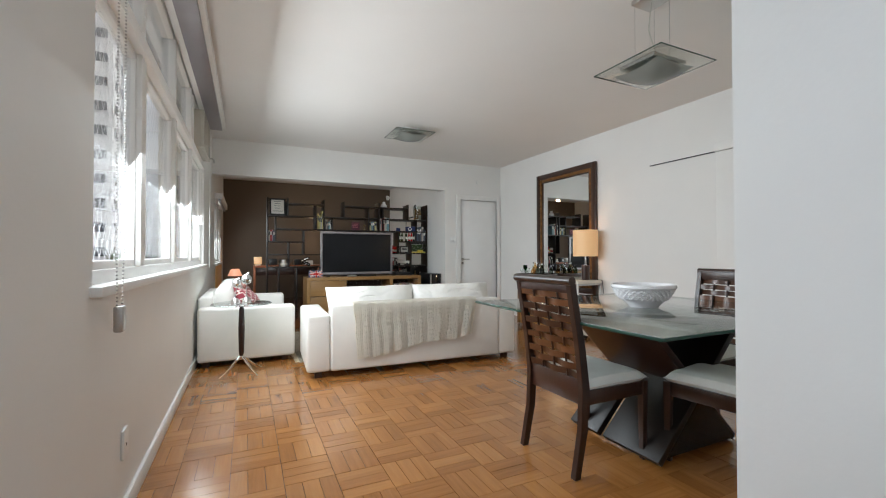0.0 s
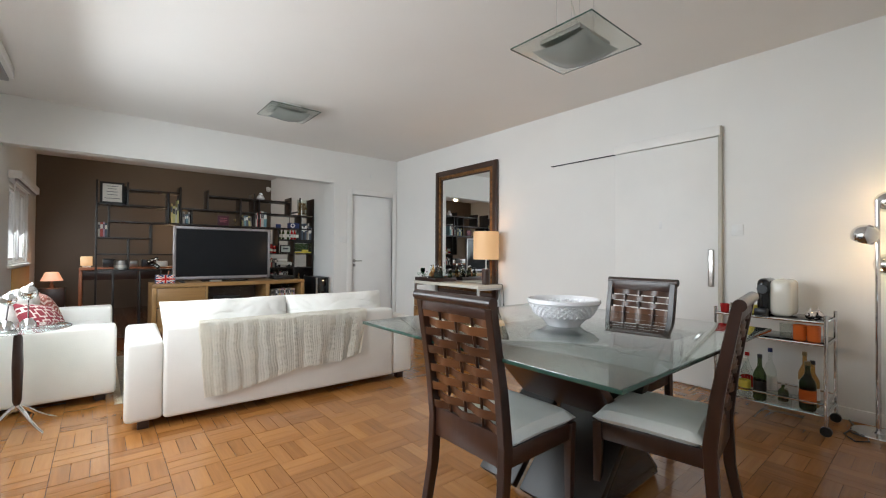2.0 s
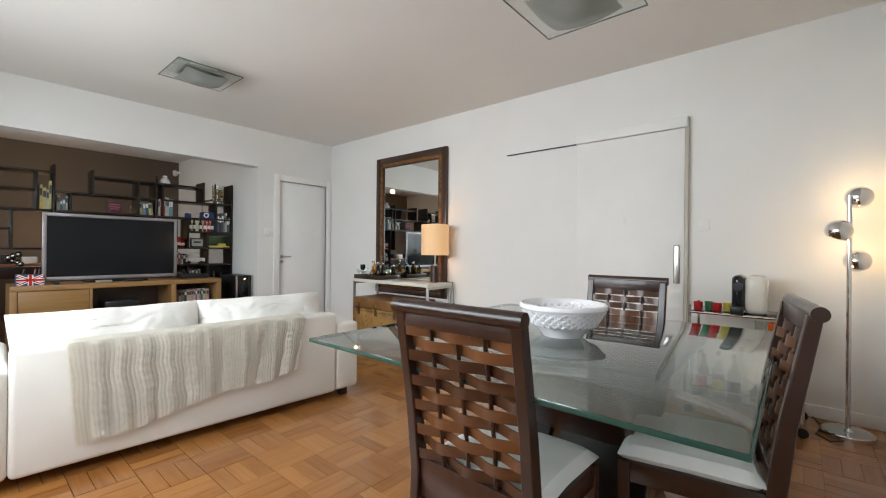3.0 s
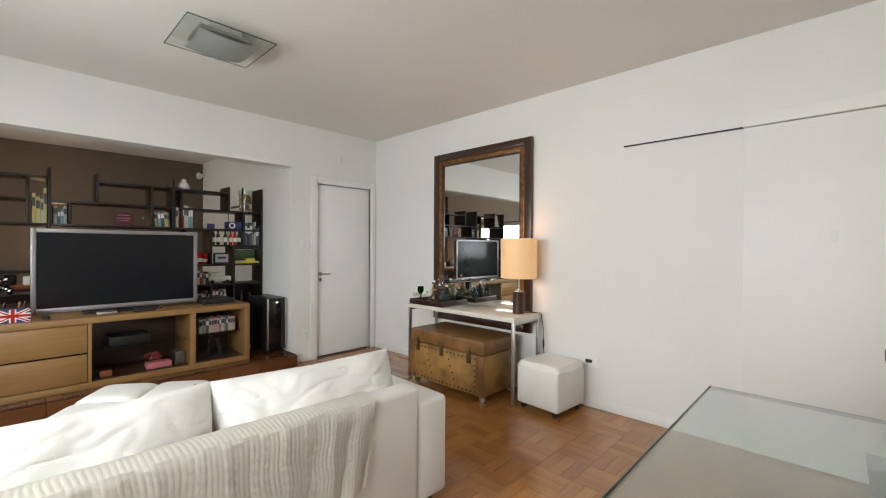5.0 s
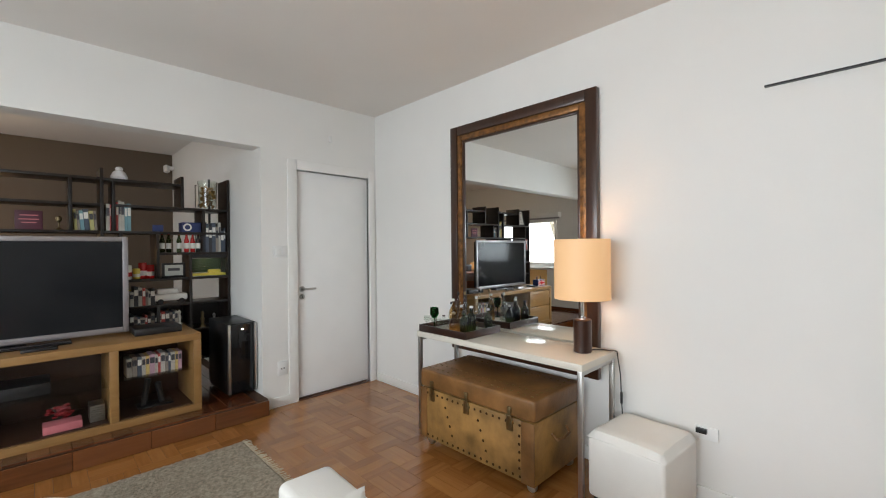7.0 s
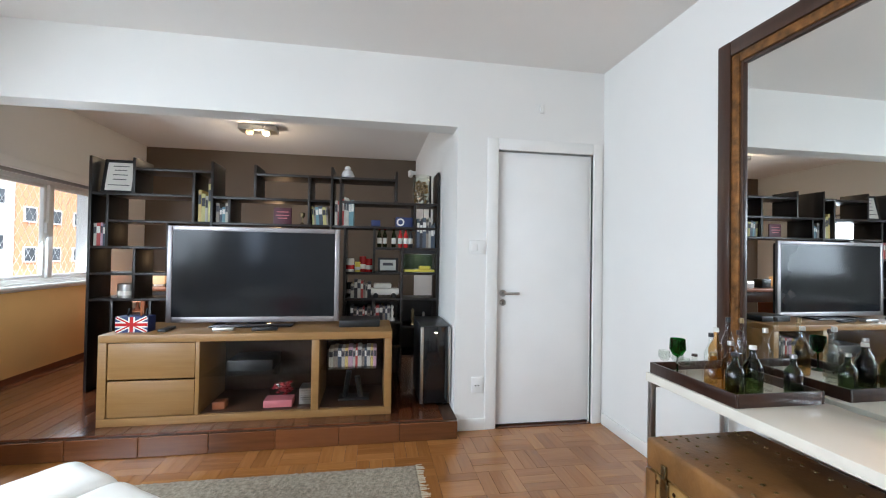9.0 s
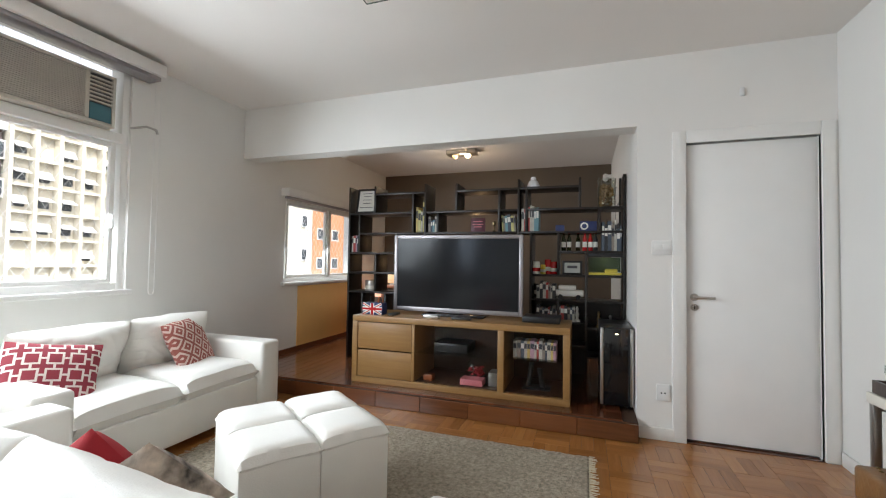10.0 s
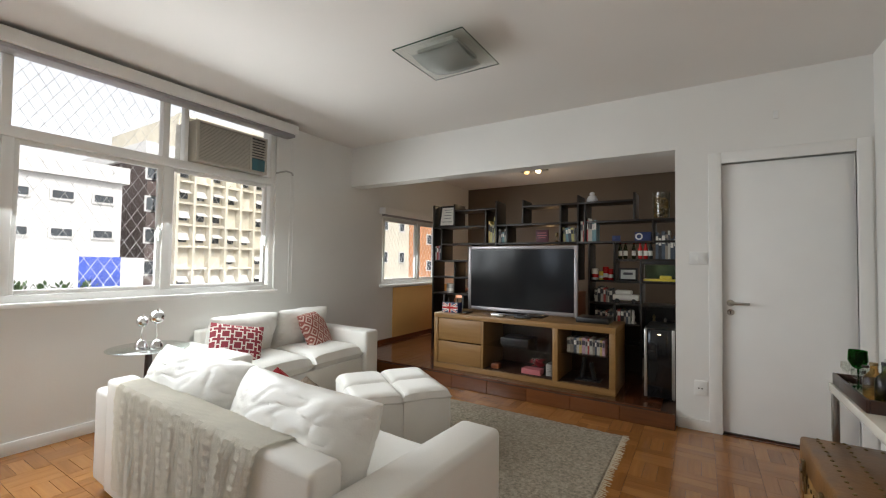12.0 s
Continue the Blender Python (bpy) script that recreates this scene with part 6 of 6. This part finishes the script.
def cassette(label, x1, y0, y1, z0, z1, chain_y, chain_z):
    o = thing("roller_blind", label, "blind", (0, 0, 0))
    boxes("pelmet", M_TRIM, o, ((WX, y0, z0), (x1, y1, z1)), bev=0.004)
    boxes("lower_lip", M_BEZEL, o, ((WX + 0.05, y0, z0 - 0.03), (x1 - 0.03, y1 - 0.02, z0)), bev=0.003)
    bm = bmesh.new()
    for dy in (0.0, 0.045):
        tube(bm, [(WX + 0.05, chain_y + dy, z0 - 0.02), (WX + 0.045, chain_y + dy, chain_z)], 0.0025, 6)
    tube(bm, [(WX + 0.045, chain_y, chain_z), (WX + 0.045, chain_y + 0.01, chain_z - 0.025), (WX + 0.045, chain_y + 0.035, chain_z - 0.025), (WX + 0.045, chain_y + 0.045, chain_z)], 0.0025, 6)
    part("pull_chain", bm, M_WHITE, o)
    return o


cassette("white roller blind pelmet over the wide window, blind rolled up", 0.0, 1.93, 5.84, 2.585, 2.675, 5.875, 0.95)
rb = cassette("rolled-up white blind over the study window", -0.10, 7.38, 9.1, 1.93, 2.02, 7.40, 1.0)
bd = thing("bead_chain", "bead chain of the blind with a steel weight", "chain", (0, 0, 0))
for yy in (1.96, 2.05):
    bm = bmesh.new()
    zz = 0.88
    while zz < 2.55:
        vs = bmesh.ops.create_icosphere(bm, subdivisions=1, radius=0.004)["verts"]
        bmesh.ops.translate(bm, vec=(WX + 0.06, yy - (0.035 if yy > 2.0 else -0.035) * max(0, (1.1 - zz)) * 2, zz), verts=vs)
        zz += 0.0125
    part("bead_strand", bm, M_STEEL, bd)
bm = bmesh.new()
box(bm, (WX + 0.045, 1.983, 0.81), (WX + 0.075, 2.028, 0.90), 0.008, 3)
part("weight", bm, M_STEEL, bd, "grey steel weight")

# ---- hoop-back chair in the entrance ----
hc = thing("hoop_chair", "dark hoop-backed chair in the entrance", "chair", (1.0, 0.272, 0), 90)
bm = bmesh.new()
tube(bm, [(0.20 * math.cos(a), -0.0, 0.45 + 0.43 * math.sin(a) ** 0.7) for a in np.linspace(0.01, math.pi - 0.01, 22)], 0.014, 8)
part("hoop", bm, M_GLOSSB, hc)
bm = bmesh.new()
lathe(bm, [(0.001, 0.43), (0.20, 0.43), (0.205, 0.44), (0.2, 0.455), (0.001, 0.46)], (0, -0.0 - 0.0, 0), seg=28)
part("seat", bm, M_SEAT, hc)
for k in range(4):
    a = radians(45 + 90 * k)
    bm = bmesh.new()
    rod(bm, (0.16 * math.cos(a), 0.16 * math.sin(a), 0.43), (0.19 * math.cos(a), 0.19 * math.sin(a), 0), 0.014, 0.011, 10)
    part("leg", bm, M_GLOSSB, hc)

# ---- outside: street far below and the neighbouring buildings ----
M_GROUND = mat("asphalt", (0.055, 0.055, 0.056), 0.9, var=0.2, scale=0.5)
M_RENDER1 = mat("white_render", (0.64, 0.64, 0.635), 0.85, var=0.05, scale=0.4, bump=0.05, bscale=4)
M_CONC = mat("cream_concrete", (0.62, 0.58, 0.48), 0.85, var=0.1, scale=0.8, bump=0.1, bscale=6)
M_BRICKT = mat("dark_brown_cladding", (0.09, 0.065, 0.06), 0.7, var=0.15, scale=1.5)
M_ORNG = mat("orange_render", (0.5, 0.24, 0.12), 0.8, var=0.08)
M_WIN = mat("far_window_glass", (0.06, 0.07, 0.08), 0.15, var=0.2, scale=1)
M_LEAF = mat("leaf_green", (0.06, 0.11, 0.035), 0.6, var=0.3, scale=8)
structure("ground", M_GROUND, "grey street level far below the flat", "ground", ((-900, -900, -19.2), (900, 900, -19.0)))


def tower(label, lo, hi, wall, side, cols, rows, ww, wh, roof=True, z_from=None):
    """A block with windows on the faces named in side; each window has its frame and pane."""
    o = thing("apartment_building", label, "building", (0, 0, 0))
    boxes("wall", wall, o, (lo, hi), bev=0)
    boxes("roof", M_RENDER1, o, ((lo[0] - 0.2, lo[1] - 0.2, hi[2]), (hi[0] + 0.2, hi[1] + 0.2, hi[2] + 0.7)), bev=0)
    zf = lo[2] + 1 if z_from is None else z_from
    for sd in side:
        a0, a1 = (lo[1], hi[1]) if sd == "x" else (lo[0], hi[0])
        for c in range(cols):
            for r in range(rows):
                u = a0 + (c + 0.5) * (a1 - a0) / cols
                z = zf + (r + 0.5) * (hi[2] - zf) / rows
                if sd == "x":
                    fr = ((hi[0], u - ww / 2, z - wh / 2), (hi[0] + 0.06, u + ww / 2, z + wh / 2))
                    pn = ((hi[0] + 0.06, u - ww / 2 + 0.08, z - wh / 2 + 0.08), (hi[0] + 0.075, u + ww / 2 - 0.08, z + wh / 2 - 0.08))
                else:
                    fr = ((u - ww / 2, lo[1] - 0.06, z - wh / 2), (u + ww / 2, lo[1], z + wh / 2))
                    pn = ((u - ww / 2 + 0.08, lo[1] - 0.075, z - wh / 2 + 0.08), (u + ww / 2 - 0.08, lo[1] - 0.06, z + wh / 2 - 0.08))
                w = boxes("window", M_RENDER1, o, fr, bev=0)
                boxes("pane", M_WIN, w, pn, bev=0)
    return o


tower("white rendered apartment block with small windows", (-26, 5.6, -19), (-18, 10.9, 4.5), M_RENDER1, "x", 4, 7, 0.8, 0.45, z_from=-6)
tower("taller white rendered block next door", (-27, -4, -19), (-18.5, 5.4, 7.6), M_RENDER1, "x", 4, 7, 0.9, 0.5, z_from=-6)
tower("dark brown clad tower with many windows", (-29, 12.63, -19), (-19.9, 13.76, 6.4), M_BRICKT, "x", 4, 9, 0.5, 0.8, z_from=-8)
tower("tall white tower of many storeys in the distance", (-24, 58, -19), (-13.5, 70, 30), M_RENDER1, "xy", 5, 14, 1.3, 1.2, z_from=-8)
tower("grey-white tower further along the street", (-11.8, 74, -19), (-6, 84, 22), M_CONC, "xy", 4, 12, 0.9, 0.9, z_from=-8)
tower("pale cream block beyond the study window", (-22, 19.5, -19), (-14, 26.6, 9), M_CONC, "xy", 4, 8, 0.6, 0.8, z_from=-8)
tower("orange rendered block beyond the study window", (-22, 26.9, -19), (-14.2, 32, 8), M_ORNG, "xy", 3, 8, 0.8, 0.8, z_from=-8)
# egg-crate facade of cream concrete with tilted vents
eg = thing("apartment_building", "cream concrete building with an egg-crate facade and tilted vents", "building", (0, 0, 0))
EXF, EY0, EY1, EZ0, EZ1 = -20.0, 13.91, 25.31, -12.0, 8.88
boxes("wall", M_CONC, eg, ((EXF - 8, EY0, -19), (EXF, EY1, EZ1)), bev=0)
n = 13
for k in range(n + 1):
    y = EY0 + (EY1 - EY0) * k / n
    boxes("fin", M_CONC, eg, ((EXF, y - 0.07, EZ0), (EXF + 0.45, y + 0.07, EZ1)), bev=0)
rows = 18
for r in range(rows + 1):
    z = EZ0 + (EZ1 - EZ0) * r / rows
    boxes("ledge", M_CONC, eg, ((EXF, EY0, z - 0.06), (EXF + 0.35, EY1, z + 0.06)), bev=0)
for k in range(n):
    for r in range(5, rows):
        y = EY0 + (EY1 - EY0) * (k + 0.5) / n
        z = EZ0 + (EZ1 - EZ0) * (r + 0.42) / rows
        if rng.random() < 0.55:
            w = boxes("window", M_WIN, eg, ((EXF, y - 0.26, z - 0.25), (EXF + 0.02, y + 0.26, z + 0.25)), bev=0)
            bm = bmesh.new()
            box(bm, (0, -0.27, -0.03), (0.5, 0.27, 0.0), m=Matrix.Translation((EXF + 0.02, y, z + 0.25)) @ Matrix.Rotation(radians(rng.choice((25, 35, 50))), 4, "Y"))
            part("vent_flap", bm, M_RENDER1, w)
# terrace parapet with a blue cloth and flower pots
tr = thing("terrace", "white terrace of the next building with low parapet", "terrace", (0, 0, 0))
boxes("parapet", M_RENDER1, tr, ((-14.3, 4.0, -3.0), (-14.0, 10.2, 1.28)), bev=0.02)
boxes("terrace_floor", M_CONC, tr, ((-18, 4.0, -3.2), (-14.3, 10.2, -3.0)), bev=0)
plain("blue_cloth", "blue cloth hung over the parapet", "cloth", mat("blue_cloth", (0.07, 0.12, 0.5), 0.8, var=0.1, scale=2), (-13.99, 8.29, 0.25), (-13.96, 9.46, 1.3), 0.01)


def plant(x, y, z, h, pot, seed):
    o = thing("potted_plant", "small green plant in a plastic pot on the outer ledge", "plant", (x, y, z), 0, "plants on the window ledge")
    bm = bmesh.new()
    lathe(bm, [(0.045, 0), (0.06, 0.08), (0.065, 0.085), (0.055, 0.085), (0.045, 0.07)], seg=16)
    part("pot", bm, pot, o)
    rr = random.Random(seed)
    bm = bmesh.new()
    for k in range(46):
        a, el, L = rr.uniform(0, 6.28), rr.uniform(0.2, 1.4), rr.uniform(0.3, 1.0) * h
        d = Vector((math.cos(a) * math.cos(el), math.sin(a) * math.cos(el), math.sin(el)))
        p = Vector((0, 0, 0.08)) + d * L
        s = d.cross(Vector((0, 0, 1))).normalized() * 0.012
        v = [bm.verts.new(q) for q in (p - d * 0.03, p + s, p + d * 0.03, p - s)]
        bm.faces.new(v)
    part("foliage", bm, M_LEAF, o)


ledge = structure("window_ledge", M_RENDER1, "outer concrete ledge below the window", "ledge", ((-0.8, W0 - 0.3, 0.80), (-0.45, W1 + 0.3, 0.90)))
for y, h, pt, sd in ((3.93, 0.12, M_WHITE, 1), (4.05, 0.10, M_YELLOW, 2), (4.17, 0.10, M_YELLOW, 3), (4.32, 0.12, M_YELLOW, 4)):
    plant(-0.62, y, 0.90, h, pt, sd)

# ---- pieces of floors ----
me_x, me_y = slat_mesh("parquet_slat", True), slat_mesh("parquet_slat_cross", False)
for x, y, z, ax in near:
    o = new("parquet_slat", me_x if ax else me_y)
    o.parent, o.location = floor, (x, y, z)
joined_slats("parquet_field", far[True], True, "far field of parquet strips")
joined_slats("parquet_field", far[False], False, "far field of parquet strips")
pb = bmesh.new()
box(pb, (0, 0.0, -0.012), (0.098, 3.22, 0.0), 0.0015, 1)
plank_me = mesh_of("floor_plank", pb, M_PLAT, smooth=False)
x = WX
while x < 3.39 - 0.1:
    o = new("floor_plank", plank_me)
    o.parent, o.location = plat, (x + 0.001, 6.715, SZ)
    x += 0.1
rb2 = bmesh.new()
box(rb2, (0, 0.0, 0.0), (0.398, 0.028, SZ - 0.018), 0.003, 1)
riser_me = mesh_of("riser_block", rb2, M_RISER, smooth=False)
for k in range(9):
    o = new("riser_block", riser_me)
    o.parent, o.location = plat, (WX + k * 0.4, 6.69, 0.002)
